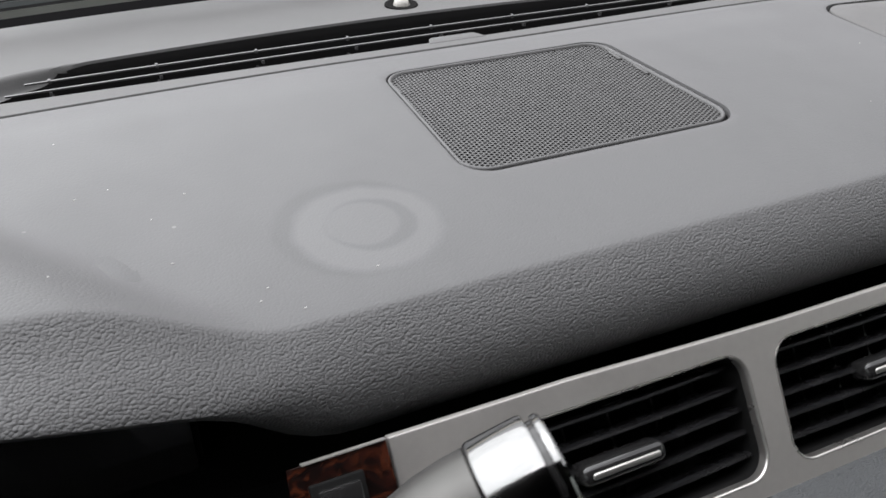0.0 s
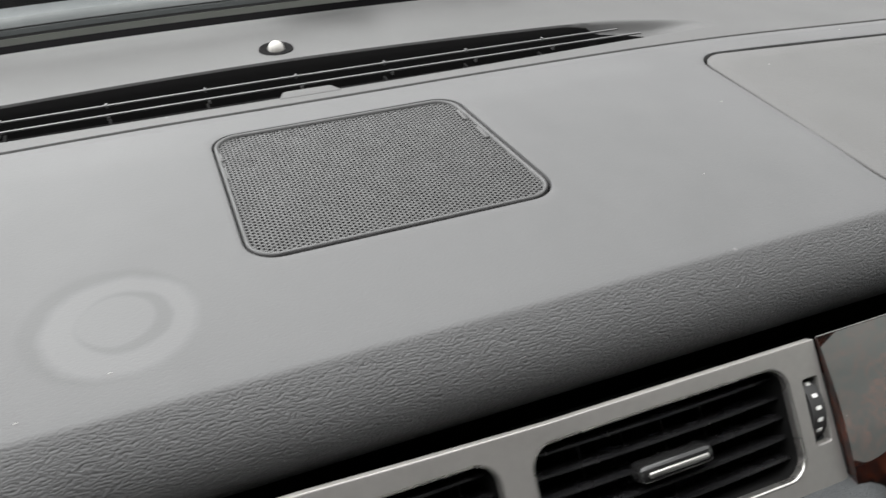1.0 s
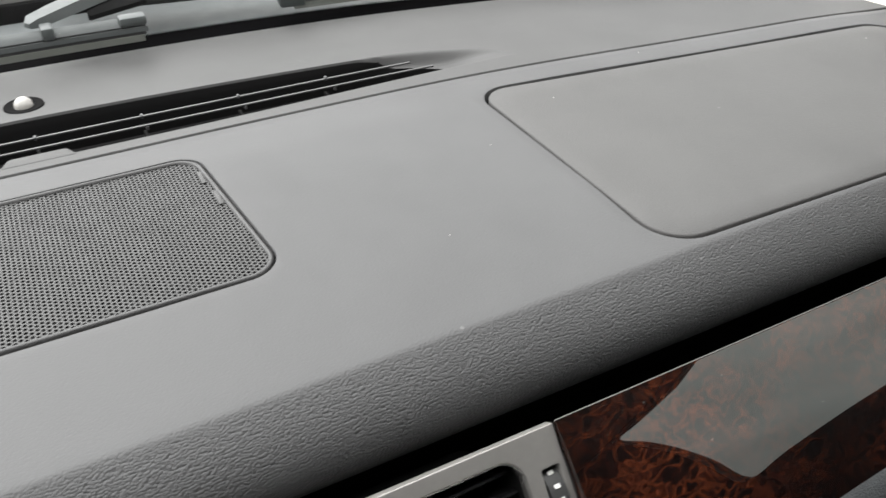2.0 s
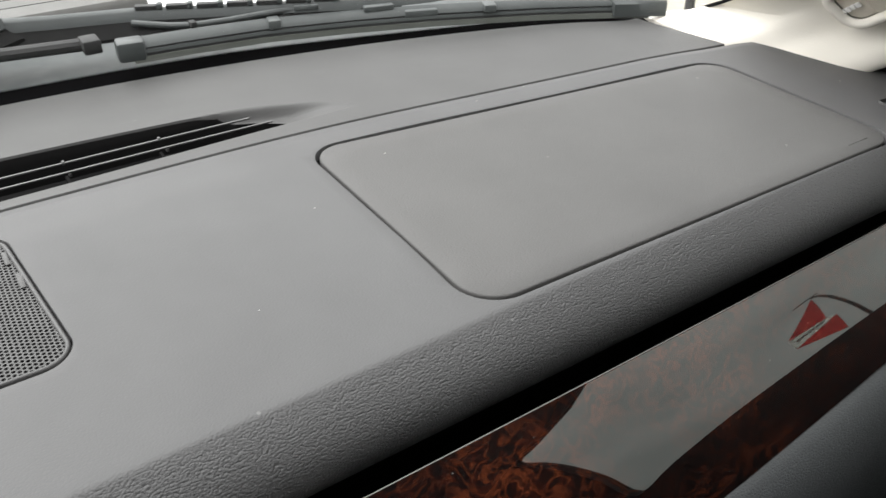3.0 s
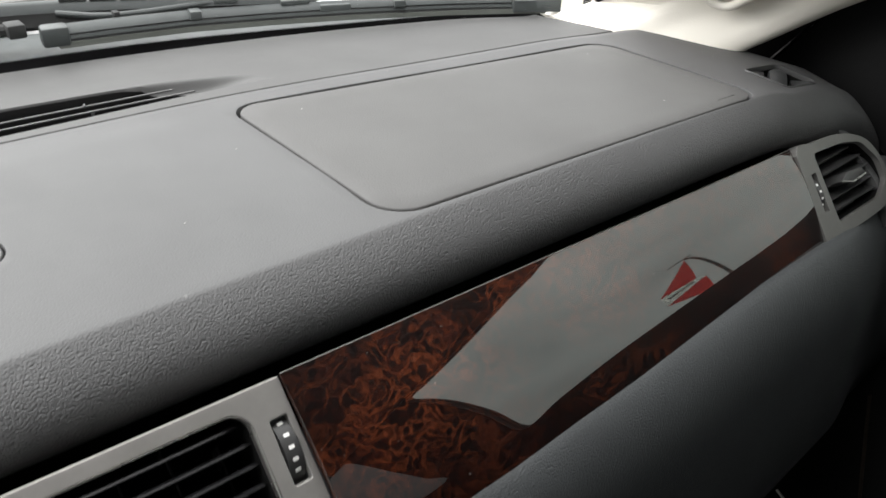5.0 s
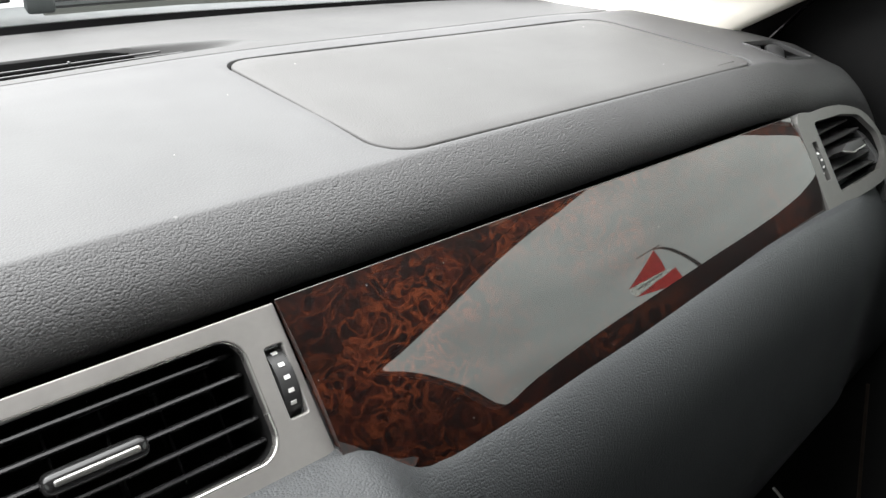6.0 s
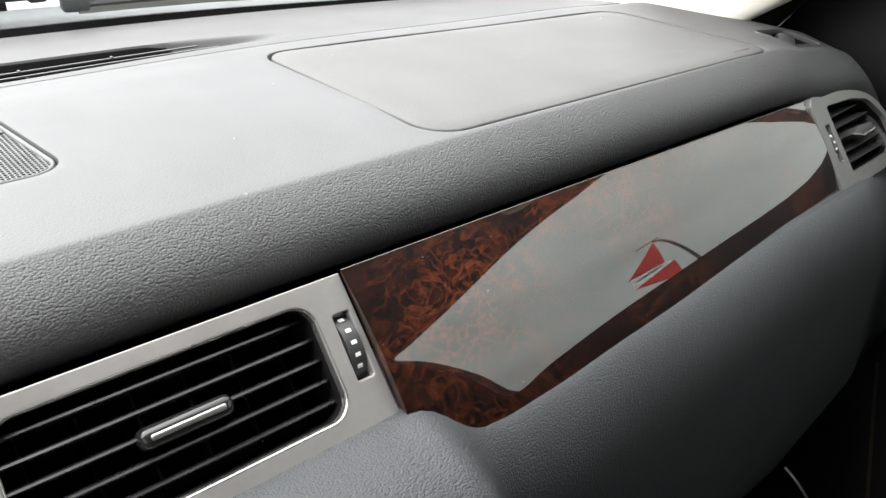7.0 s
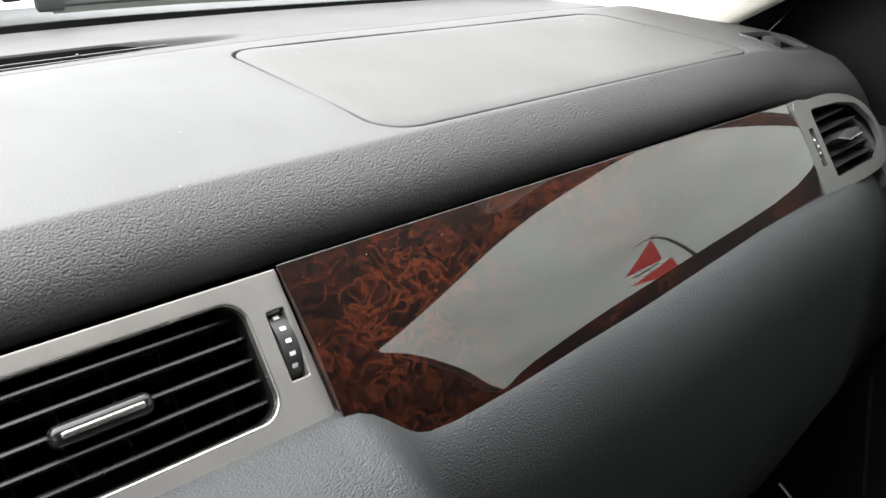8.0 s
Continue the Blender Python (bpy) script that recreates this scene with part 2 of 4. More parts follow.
def glass(name, tint, veiling):
    m = Mat(name)
    out = m.n["Material Output"]
    clear = m.add("BsdfTransparent", {"Color": (*tint, 1)})
    gloss = m.add("BsdfGlossy", {"Roughness": 0.02})
    # pale diffuse layer painted in for the haze of reflections in the glass
    veil = m.add("BsdfDiffuse", {"Color": (0.6, 0.62, 0.62, 1)})
    a = m.add("MixShader", {0: 0.025, 1: clear.outputs[0], 2: gloss.outputs[0]})
    haze = m.math("MULTIPLY", m.ramp(m.noise(7.0, 5.0), (0.3, 0.6), (0.7, 1.0)), veiling)
    b = m.add("MixShader", {0: haze, 1: a.outputs[0], 2: veil.outputs[0]})
    m.l.new(b.outputs[0], out.inputs["Surface"])
    return m.m


M_BEIGE = beige()
M_STRIP = plastic("dull_brown_trim", (0.030, 0.020, 0.013), 0.6)
M_BEIGE_MESH = plastic("beige_mesh", (0.52, 0.48, 0.41), 0.6)
M_GRAVEL = gravel()
M_GLASS = glass("windshield_glass", (0.86, 0.90, 0.885), 0.018)
M_SIDE = glass("side_glass", (0.645, 0.685, 0.66), 0.01)
M_PRIVACY = glass("privacy_glass", (0.33, 0.345, 0.34), 0.01)

# ---------------------------------------------------------------- building tools


def thing(name, at, label, category, group="", kind=""):
    ob = new(name)
    ob.empty_display_size = 0.02
    ob.matrix_basis = Matrix.Translation(at)
    return tagged(ob, label, category, group, kind)


def smooth(mesh, angle=35.0):
    mesh.shade_smooth()
    mesh.set_sharp_from_angle(angle=radians(angle))


def part(name, bm, material, parent=None, label="", angle=35.0):
    """Links a bmesh, built in world coordinates, as one mesh under its thing or part."""
    if bm.faces:
        bmesh.ops.recalc_face_normals(bm, faces=bm.faces)
    mesh = bpy.data.meshes.new(name)
    bm.to_mesh(mesh)
    bm.free()
    mesh.materials.append(material)
    smooth(mesh, angle)
    ob = new(name, mesh)
    if parent:
        ob.parent = parent
        if parent.parent is None and parent.data is None:
            ob.matrix_parent_inverse = parent.matrix_basis.inverted()
    return tagged(ob, label)


def loft(rings, wrap=True, caps=True):
    """A skin over rings of equally many points."""
    bm = bmesh.new()
    rows = [[bm.verts.new(p) for p in ring] for ring in rings]
    n = len(rows[0])
    for a, b in zip(rows, rows[1:]):
        for i in range(n if wrap else n - 1):
            j = (i + 1) % n
            bm.faces.new((a[i], a[j], b[j], b[i]))
    if caps:
        bm.faces.new(rows[0])
        bm.faces.new(rows[-1])
    return bm


def box(x0, x1, y0, y1, z0, z1, bevel=0.0, m=None, seg=2):
    bm = bmesh.new()
    bmesh.ops.create_cube(bm, size=1.0)
    for v in bm.verts:
        v.co = Vector((x0 + (v.co.x + 0.5) * (x1 - x0), y0 + (v.co.y + 0.5) * (y1 - y0), z0 + (v.co.z + 0.5) * (z1 - z0)))
    if bevel:
        bmesh.ops.bevel(bm, geom=list(bm.edges), offset=bevel, segments=seg, profile=0.5, affect="EDGES")
    if m:
        bm.transform(m)
    return bm


def round_poly(pts, r, n=8):
    """A closed outline with its corners rounded; r: one radius or one for each corner."""
    out, k = [], len(pts)
    for i, p in enumerate(pts):
        p = Vector(p)
        a, b = (Vector(pts[i - 1]) - p), (Vector(pts[(i + 1) % k]) - p)
        a.normalize(), b.normalize()
        rad = r[i] if isinstance(r, (list, tuple)) else r
        half = a.angle(b) / 2
        d = rad / math.tan(half)
        c = p + (a + b).normalized() * (rad / math.sin(half))
        s, e = p + a * d - c, p + b * d - c
        turn = s.angle_signed(e)
        for j in range(n + 1):
            w = -turn * j / n
            out.append(c + Vector((s.x * math.cos(w) - s.y * math.sin(w), s.x * math.sin(w) + s.y * math.cos(w))))
    return out


def inset(poly, d):
    """The outline moved inwards by d (outwards when negative)."""
    k, out = len(poly), []
    area = sum(poly[i - 1].x * poly[i].y - poly[i].x * poly[i - 1].y for i in range(k))
    sgn = 1 if area > 0 else -1
    for i in range(k):
        t = (poly[(i + 1) % k] - poly[i - 1])
        t.normalize()
        out.append(poly[i] + Vector((-t.y, t.x)) * d * sgn)
    return out


def smooth_poly(pts, n=6):
    """A closed Catmull-Rom outline through points."""
    out, k = [], len(pts)
    for i in range(k):
        p0, p1, p2, p3 = (Vector(pts[(i + o) % k]) for o in (-1, 0, 1, 2))
        for j in range(n):
            t = j / n
            out.append(0.5 * (2 * p1 + (p2 - p0) * t + (2 * p0 - 5 * p1 + 4 * p2 - p3) * t * t + (3 * p1 - p0 - 3 * p2 + p3) * t ** 3))
    return out


def slab(poly, z0, z1, m=None, edge=0.0, steps=3, zf=None):
    """A plate over an outline with a rounded upper edge. zf(x, y) adds to the height."""
    rings = [[(p.x, p.y, z0) for p in poly]]
    for i in range(steps + 1 if edge else 1):
        a = (i / steps) * math.pi / 2 if edge else 0
        ring = inset(poly, edge * (1 - math.cos(a))) if edge else poly
        rings.append([(p.x, p.y, z1 - edge + edge * math.sin(a)) for p in ring])
    bm = loft(rings)
    if zf:
        for v in bm.verts:
            v.co.z += zf(v.co.x, v.co.y)
    if m:
        bm.transform(m)
    return bm


def tube(points, radius, sides=10, caps=True):
    """A round bar along points; radius: one, or one for each point."""
    rings, pts = [], [Vector(p) for p in points]
    up = Vector((0.13, 0.21, 0.97))
    for i, p in enumerate(pts):
        t = (pts[min(i + 1, len(pts) - 1)] - pts[max(i - 1, 0)]).normalized()
        a = t.cross(up).normalized()
        b = t.cross(a)
        r = radius[i] if isinstance(radius, (list, tuple)) else radius
        rings.append([p + (a * math.cos(w) + b * math.sin(w)) * r for w in (2 * math.pi * j / sides for j in range(sides))])
    return loft(rings, True, caps)


def cut(bm, cutters, bevel=0.0, seg=2, angle=40.0):
    """bm with the cutters taken away and its edges rounded, as a new bmesh."""
    def plain(b):
        bmesh.ops.recalc_face_normals(b, faces=b.faces)
        me = bpy.data.meshes.new("tool")
        b.to_mesh(me)
        b.free()
        return new("tool", me)

    body, tools = plain(bm), [plain(c) for c in cutters]
    for t in tools:
        mod = body.modifiers.new("cut", "BOOLEAN")
        mod.operation, mod.solver, mod.object = "DIFFERENCE", "EXACT", t
    if bevel:
        mod = body.modifiers.new("round", "BEVEL")
        mod.width, mod.segments, mod.limit_method, mod.angle_limit = bevel, seg, "ANGLE", radians(angle)
    done = bpy.data.meshes.new_from_object(body.evaluated_get(bpy.context.evaluated_depsgraph_get()))
    out = bmesh.new()
    out.from_mesh(done)
    bpy.data.meshes.remove(done)
    for ob in (body, *tools):
        me = ob.data
        bpy.data.objects.remove(ob)
        bpy.data.meshes.remove(me)
    return out


def step(a, b, v):
    t = min(1.0, max(0.0, (v - a) / (b - a)))
    return t * t * (3 - 2 * t)


# ---------------------------------------------------------------- the dashboard's form
FACE = Matrix(((1, 0, 0, 0), (0, 0.612, -0.791, -0.127), (0, 0.791, 0.612, -0.034), (0, 0, 0, 1)))


def seam_y(x):
    return 0.1790 - 0.105 * max(0.0, abs(x) - 0.1) ** 1.5


def glass_y(x):
    return 0.406 - 0.27 * abs(x) ** 2.3


def panel_edge(x):
    """Far edge of the panel below the windshield."""
    return 0.3963 - 0.320 * abs(x) ** 2.35


def band_edge(x):
    """Far edge of the black band along the foot of the glass."""
    return panel_edge(x) + 0.026 - 0.011 * step(0.30, 0.55, abs(x))


def hump(x, y):
    start = -0.205 - 0.8 * (y + 0.075)
    return 0.034 * step(0.0, 0.085, start - x) + 0.02 * step(0.05, 0.3, start - x)


def top_z(x, y):
    z = -0.085 * max(0.0, y - 0.13) - 0.33 * max(0.0, x - 0.62) ** 2 - 3.2 * max(0.0, x - 0.812) ** 2
    z += 0.0035 * math.exp(-(((x - 0.32) / 0.16) ** 2)) * step(-0.09, 0.0, y) * step(0.3, 0.15, y)
    z += 0.22 * step(0.70, 0.765, x) * min(0.012, max(-0.028, y + 0.05))
    return z + hump(x, y)


ROLL = [(-0.0800, 0.0), (-0.0822, -0.0002), (-0.0838, -0.0009), (-0.0866, -0.0026), (-0.0912, -0.0057), (-0.0960, -0.0095), (-0.1006, -0.0140), (-0.1046, -0.0190),
        (-0.1072, -0.0245), (-0.1082, -0.0304), (-0.1078, -0.0364), (-0.1060, -0.0420), (-0.1025, -0.0468)]


def brow(x):
    """The roll over the instruments: a straighter slope that turns under at its own depth."""
    low = -0.0228 - 0.16 * (x + 0.30)
    deep = [ROLL[3][1] + (low + 0.0036 - ROLL[3][1]) * f for f in (0.26, 0.52, 0.78, 0.95)]
    return ROLL[:4] + [(-0.0930, deep[0]), (-0.1045, deep[1]), (-0.1140, deep[2]), (-0.1190, deep[3]), (-0.1208, low + 0.0024), (-0.1200, low + 0.0004), (-0.1170, low - 0.0010), (-0.1110, low - 0.0016), (-0.1040, low - 0.0018)]


def pad_ring(x):
    ring = []
    y1 = seam_y(x) - 0.0019
    ring.append((x, y1, top_z(x, y1) - 0.030))
    ring.append((x, y1, top_z(x, y1) - 0.0012))
    n = 26
    for i in range(n + 1):
        y = (y1 - 0.0012) + (-0.072 - y1 + 0.0012) * i / n
        ring.append((x, y, top_z(x, y)))
    drive = step(-0.20, -0.25, x)
    for (y, z), (by, bz) in zip(ROLL, brow(x)):
        y, z = y + (by - y) * drive, z + (bz - z) * drive
        ring.append((x, y, top_z(x, y) + z))
    low = top_z(x, -0.10) - 0.0500 + 0.0190 * drive
    ring.append((x, -0.085, low))
    ring.append((x, -0.040, low + 0.004))
    return ring


NEAR = 0.1950


def slot_far(x):
    return 0.2665 - 0.20 * abs(x) ** 1.8


def slot_end(y):
    return 0.3230 - 0.62 * (y - NEAR)


def dish_far(x):
    """Far side of the dish round the defroster slot: it closes in a round end."""
    far = slot_far(min(abs(x), 0.33))
    return NEAR + (far - NEAR) * math.sqrt(max(0.0, 1 - (max(0.0, abs(x) - 0.240) / 0.124) ** 2))


def trough(x, y):
    """Depth of the dish: a steep far side with a soft upper edge, and ends that run out."""
    far, wide = dish_far(x) - 0.005 * step(0.27, 0.34, abs(x)), 0.004 + 0.006 * step(0.25, 0.32, abs(x))
    if y <= NEAR or y >= far + 0.0065 + wide:
        return 0.0
    return 0.011 * step(0.372, 0.312, abs(x)) * step(0.0, 0.004, y - NEAR) * (1 - step(far + 0.0062, far + 0.0062 + wide, y))


def screen_ring(x):
    y0, y1 = seam_y(x) + 0.0019, panel_edge(x)
    ring = [(x, y0, top_z(x, y0) - 0.060), (x, y0, top_z(x, y0) - 0.002), (x, y0 + 0.001, top_z(x, y0) - 0.0008)]
    far = dish_far(x) + 0.00013
    ys = [NEAR - 0.0012, NEAR - 0.0002, NEAR + 0.0004]
    ys += [NEAR + k for k in (0.0015, 0.003, 0.006, 0.02, 0.035, 0.050)] + [far + 0.001 * k for k in (-6, -2, 0, 2, 4, 5, 6, 7, 8, 9, 10, 11, 13, 15, 17, 19, 21)]
    ys = [y0 + 0.002 + (y - 0.1812) * (y1 - 0.03 - y0) / 0.17 for y in ys] if far > y1 - 0.03 or y0 + 0.004 > NEAR - 0.002 else ys
    ys += [ys[-1] + (y1 - ys[-1]) * (i + 1) / 8 for i in range(8)]
    for y in sorted(ys):
        ring.append((x, y, top_z(x, y) - 0.0008 - trough(x, y)))
    ring += [(x, y1, top_z(x, y1) - 0.060)]
    return ring


STATIONS = [-0.74 + 1.6605 * i / 157 for i in range(158)]
SCREEN_STATIONS = [-0.74 + 1.48 * i / 400 for i in range(401)]

dashboard = thing("dashboard", (0, 0, -0.1), "dark grey grained vinyl dashboard with soft rolled edge", "dashboard")

# speaker opening and airbag opening
GRILLE = round_poly([(-0.0814, 0.0000), (0.1074, 0.0010), (0.0934, 0.1450), (-0.0788, 0.1440)], 0.019, 10)
AIRBAG = round_poly([(0.2965, -0.078), (0.6975, -0.083), (0.6945, 0.103), (0.294, 0.138)], [0.030, 0.026, 0.030, 0.024], 10)
DEFOG = round_poly([(0.757, -0.0725), (0.815, -0.0730), (0.798, -0.0300), (0.740, -0.0305)], [0.009, 0.006, 0.009, 0.006], 5)

pad = loft([pad_ring(x) for x in STATIONS])
pad = cut(pad, [slab(GRILLE, -0.05, 0.05), slab(AIRBAG, -0.012, 0.05, zf=top_z), slab(DEFOG, -0.045, 0.05)], 0.0008, 2, 50.0)
part("top_pad", pad, M_PAD, dashboard, angle=50)

# panel below the windshield, with its defroster slot
edge_far = [(x, slot_far(x) + 0.0075) for x in (0.272 - 0.544 * k / 20 for k in range(21))]
SLOT = [Vector(p) for p in [(-0.332, NEAR), (0.332, NEAR), (0.326, NEAR + 0.014), (0.315, NEAR + 0.030), (0.297, NEAR + 0.047)] + edge_far + [(-0.297, NEAR + 0.047), (-0.315, NEAR + 0.030), (-0.326, NEAR + 0.014)]]
sheet = cut(loft([screen_ring(x) for x in SCREEN_STATIONS]), [slab(SLOT, -0.046, 0.05)])
panel = part("windshield_panel", sheet, M_SCREEN, dashboard, "smooth dark grey panel below the windshield", angle=50)
# walls inside the slot are coloured black for the shade in there
panel.data.materials.append(M_DEEP)
for f in panel.data.polygons:
    c = f.center
    if NEAR - 0.001 < c.y < 0.290 and abs(c.x) < 0.322 and (abs(f.normal.z) < 0.3 or c.z < -0.036):
        f.material_index = 1
# black filler laid in the open seam to stand for its shade
part("seam_shade", loft([[(x, seam_y(x) - 0.0020, top_z(x, 0.17) - 0.02), (x, seam_y(x) - 0.0020, top_z(x, seam_y(x)) - 0.0055), (x, seam_y(x) + 0.0020, top_z(x, seam_y(x)) - 0.0055), (x, seam_y(x) + 0.0020, top_z(x, 0.17) - 0.02)] for x in STATIONS if x < 0.745]), M_DEEP, dashboard, "black strip for the shade in the seam between the panels")

defroster = thing("defroster_vent", (0, 0.23, -0.04), "long black defroster vent slot with thin slats", "air vent")
rings = [[(x, NEAR + 0.0008, -0.046), (x, NEAR + 0.0008, -0.038), (x, NEAR + 0.066, -0.0375), (x, NEAR + 0.066, -0.046)] for x in (-0.29, 0.29)]
part("duct", loft(rings), M_DEEP, defroster, "black duct below the slats")
for y in (NEAR + 0.0290, NEAR + 0.0480):
    end = slot_end(y)
    pts = [(x, y - 0.05 * abs(x) ** 1.8, top_z(x, y) - 0.0036) for x in (-end + 2 * end * i / 30 for i in range(31))]
    rings = [[(p[0], p[1] - 0.0008, p[2]), (p[0], p[1] + 0.0008, p[2]), (p[0], p[1] + 0.0006, p[2] - 0.0012), (p[0], p[1] - 0.0006, p[2] - 0.0012)] for p in pts]
    part("slat", loft(rings), M_FIN, defroster)
for x in (-0.278, -0.208, -0.137, -0.066, 0.004, 0.077, 0.149, 0.220):
    for y in (NEAR + 0.001, NEAR + 0.0300 - 0.05 * abs(x) ** 1.8, NEAR + 0.0500 - 0.05 * abs(x) ** 1.8):
        part("rib", box(x - 0.0009, x + 0.0009, y - 0.0022, y + 0.0010, top_z(x, 0.22) - 0.0080, top_z(x, 0.22) - 0.0052, 0.0002, seg=1), M_FIN, defroster)
    part("rib", box(x - 0.0010, x + 0.0010, NEAR, NEAR + 0.050, -0.036, -0.026), M_DEEP, defroster)
tab_o = round_poly([(-0.0205, NEAR - 0.003), (0.0270, NEAR - 0.003), (0.0215, NEAR + 0.0105), (-0.0150, NEAR + 0.0105)], [0.001, 0.001, 0.004, 0.004], 4)
part("notch_cover", slab(tab_o, -0.02, 0.0, edge=0.001, zf=lambda a, b: top_z(a, b) - 0.0004), M_SCREEN, defroster)

# ---------------------------------------------------------------- speaker grille
speaker = thing("speaker_grille", (0.01, 0.07, -0.02), "perforated grey plastic speaker grille set in the dashboard", "speaker grille")
outer = inset(round_poly([(-0.0830, 0.0010), (0.1095, 0.0020), (0.0955, 0.1470), (-0.0805, 0.1460)], 0.020, 10), 0.0030)
rings = []
for d, z in ((0.0, -0.0034), (0.0, -0.0022), (0.0006, -0.0010), (0.0015, -0.0006), (0.0024, -0.0010), (0.0030, -0.0022), (0.0034, -0.0034)):
    rings.append([(p.x, p.y, z) for p in inset(outer, d)])
part("rim", loft(rings, caps=False), M_RIM, speaker, "smooth grey rim", angle=60)
core = inset(outer, 0.0022)


def inside(poly, x, y):
    hit, k = False, len(poly)
    for i in range(k):
        a, b = poly[i - 1], poly[i]
        if (a.y > y) != (b.y > y) and x < a.x + (y - a.y) / (b.y - a.y) * (b.x - a.x):
            hit = not hit
    return hit


verts, faces = [], []
pitch, hole = 0.0030, 0.00120
for row in range(78):
    x = -0.086 + row * pitch * 0.866
    for col in range(54):
        y = 0.001 + col * pitch + (pitch / 2 if row % 2 else 0)
        if not inside(core, x, y):
            continue
        base = len(verts)
        for ring_r, z in ((pitch * 0.5774, -0.0022), (hole, -0.0022), (hole, -0.0030)):
            for j in range(6):
                w = j * math.pi / 3
                verts.append((x + ring_r * math.cos(w), y + ring_r * math.sin(w), z))
        for j in range(6):
            k = (j + 1) % 6
            faces.append((base + j, base + k, base + 6 + k, base + 6 + j))
            faces.append((base + 6 + j, base + 6 + k, base + 12 + k, base + 12 + j))
mesh = bpy.data.meshes.new("perforated_sheet")
mesh.from_pydata(verts, [], faces)
bm = bmesh.new()
bm.from_mesh(mesh)
bpy.data.meshes.remove(mesh)
bmesh.ops.remove_doubles(bm, verts=bm.verts, dist=0.00002)
part("perforated_sheet", bm, M_MESH, speaker, "fine perforated sheet", angle=30)
part("speaker_well", slab(inset(GRILLE, 0.0003), -0.05, -0.0038), M_DEEP, speaker, "black well below the sheet")
for x0, y0, x1, y1 in ((-0.0755, 0.122, -0.0745, 0.112), (-0.0760, 0.104, -0.0755, 0.090), (0.0895, 0.125, 0.0912, 0.110), (0.0925, 0.098, 0.0945, 0.082)):
    xa, xb = min(x0, x1), max(x0, x1)
    part("clip", box(xa - 0.0006, xb + 0.0006, min(y0, y1), max(y0, y1), -0.004, -0.0014, 0.0004), M_CLIP, speaker, "grey clip")

# ---------------------------------------------------------------- airbag cover
airbag = thing("airbag_cover", (0.495, 0.02, -0.01), "dark grey grained airbag cover with rounded corners", "airbag cover")
cover_o = inset(AIRBAG, 0.0032)
rings = [[(p.x, p.y, -0.010 + top_z(p.x, p.y)) for p in cover_o]]
for d, z in ((0.0, -0.0012), (0.0004, -0.0004), (0.0011, 0.0), (0.02, 0.0004), (0.05, 0.0006)):
    rings.append([(p.x, p.y, z + top_z(p.x, p.y)) for p in inset(cover_o, d)] if d < 0.019 else
                 [(0.495 + (p.x - 0.495) * (1 - d * 4), 0.02 + (p.y - 0.02) * (1 - d * 8), z + top_z(p.x, max(-0.07, p.y))) for p in cover_o])
part("cover", loft(rings), M_COVER, airbag, angle=50)
# black slab under the cover, added so the gap reads as shaded
part("gap_shade", slab(AIRBAG, -0.011, -0.0075, zf=top_z), M_DEEP, airbag, "black filler for the shade in the gap round the cover")
for i in range(5):
    part("letter_bar", box(0.648 + i * 0.005, 0.6515 + i * 0.005, -0.0688, -0.0682, top_z(0.66, -0.069) - 0.001, top_z(0.66, -0.069) + 0.00035), M_COVER, airbag, "small embossed mark")

# ---------------------------------------------------------------- light sensor
sensor = thing("light_sensor", (0.002, 0.303, -0.015), "small pale dome sensor in a black ring", "sensor")
zs = top_z(0.002, 0.303)
dome = bmesh.new()
bmesh.ops.create_uvsphere(dome, u_segments=20, v_segments=12, radius=0.0068)
dome.transform(Matrix.Translation((0.002, 0.303, zs + 0.0002)))
part("dome", dome, M_PALE, sensor)
ring = [[(0.002 + r * math.cos(w), 0.303 + r * math.sin(w), zs + z) for w in (2 * math.pi * j / 28 for j in range(28))] for r, z in ((0.0145, -0.002), (0.0142, 0.0006), (0.0132, 0.0010), (0.0120, 0.0004), (0.0078, 0.0003))]
part("ring", loft(ring, caps=False), M_DEEP, sensor)

# ---------------------------------------------------------------- trim on the face


def on_face(bm):
    bm.transform(FACE)
    return bm


bezel = thing("center_vent_bezel", (0.01, -0.15, -0.07), "satin taupe metal-look bezel round the center vents", "vent bezel")
BEZ = [Vector(p) for p in ((-0.1765, -0.083), (0.1945, -0.0835), (0.1905, -0.0005), (0.03, -0.0002), (-0.03, 0.0014), (-0.09, 0.0034), (-0.1765, 0.0036))]


def hole_o(x0, x1, r=0.0125):
    return round_poly([(x0, -0.0702), (x1 + 0.0012, -0.0702), (x1 - 0.0005, -0.0088), (x0 + 0.0005, -0.0088)], r, 8)


HOLE_R, HOLE_L = hole_o(0.0170, 0.1690), hole_o(-0.1510, 0.0010)
WHEEL_R = round_poly([(0.1785, -0.0558), (0.1885, -0.0558), (0.1878, -0.0200), (0.1778, -0.0200)], 0.0014, 4)
WHEEL_L = round_poly([(-0.1690, -0.0555), (-0.1580, -0.0555), (-0.1580, -0.0195), (-0.1690, -0.0195)], 0.0012, 4)
plate = cut(slab(BEZ, -0.006, 0.0), [slab(h, -0.02, 0.02) for h in (HOLE_R, HOLE_L, WHEEL_R, WHEEL_L)], 0.0008, 3, 40)
part("plate", on_face(plate), M_BEZEL, bezel, angle=12)
for h in (HOLE_R, HOLE_L):
    rings = [[(p.x, p.y, z) for p in inset(h, d)] for d, z in ((-0.0003, -0.0008), (0.0001, 0.0003), (0.0007, 0.0001), (0.0011, -0.0012), (0.0012, -0.0050))]
    part("lip", on_face(loft(rings, caps=False)), M_LIP, bezel, "bright rounded lip", angle=60)


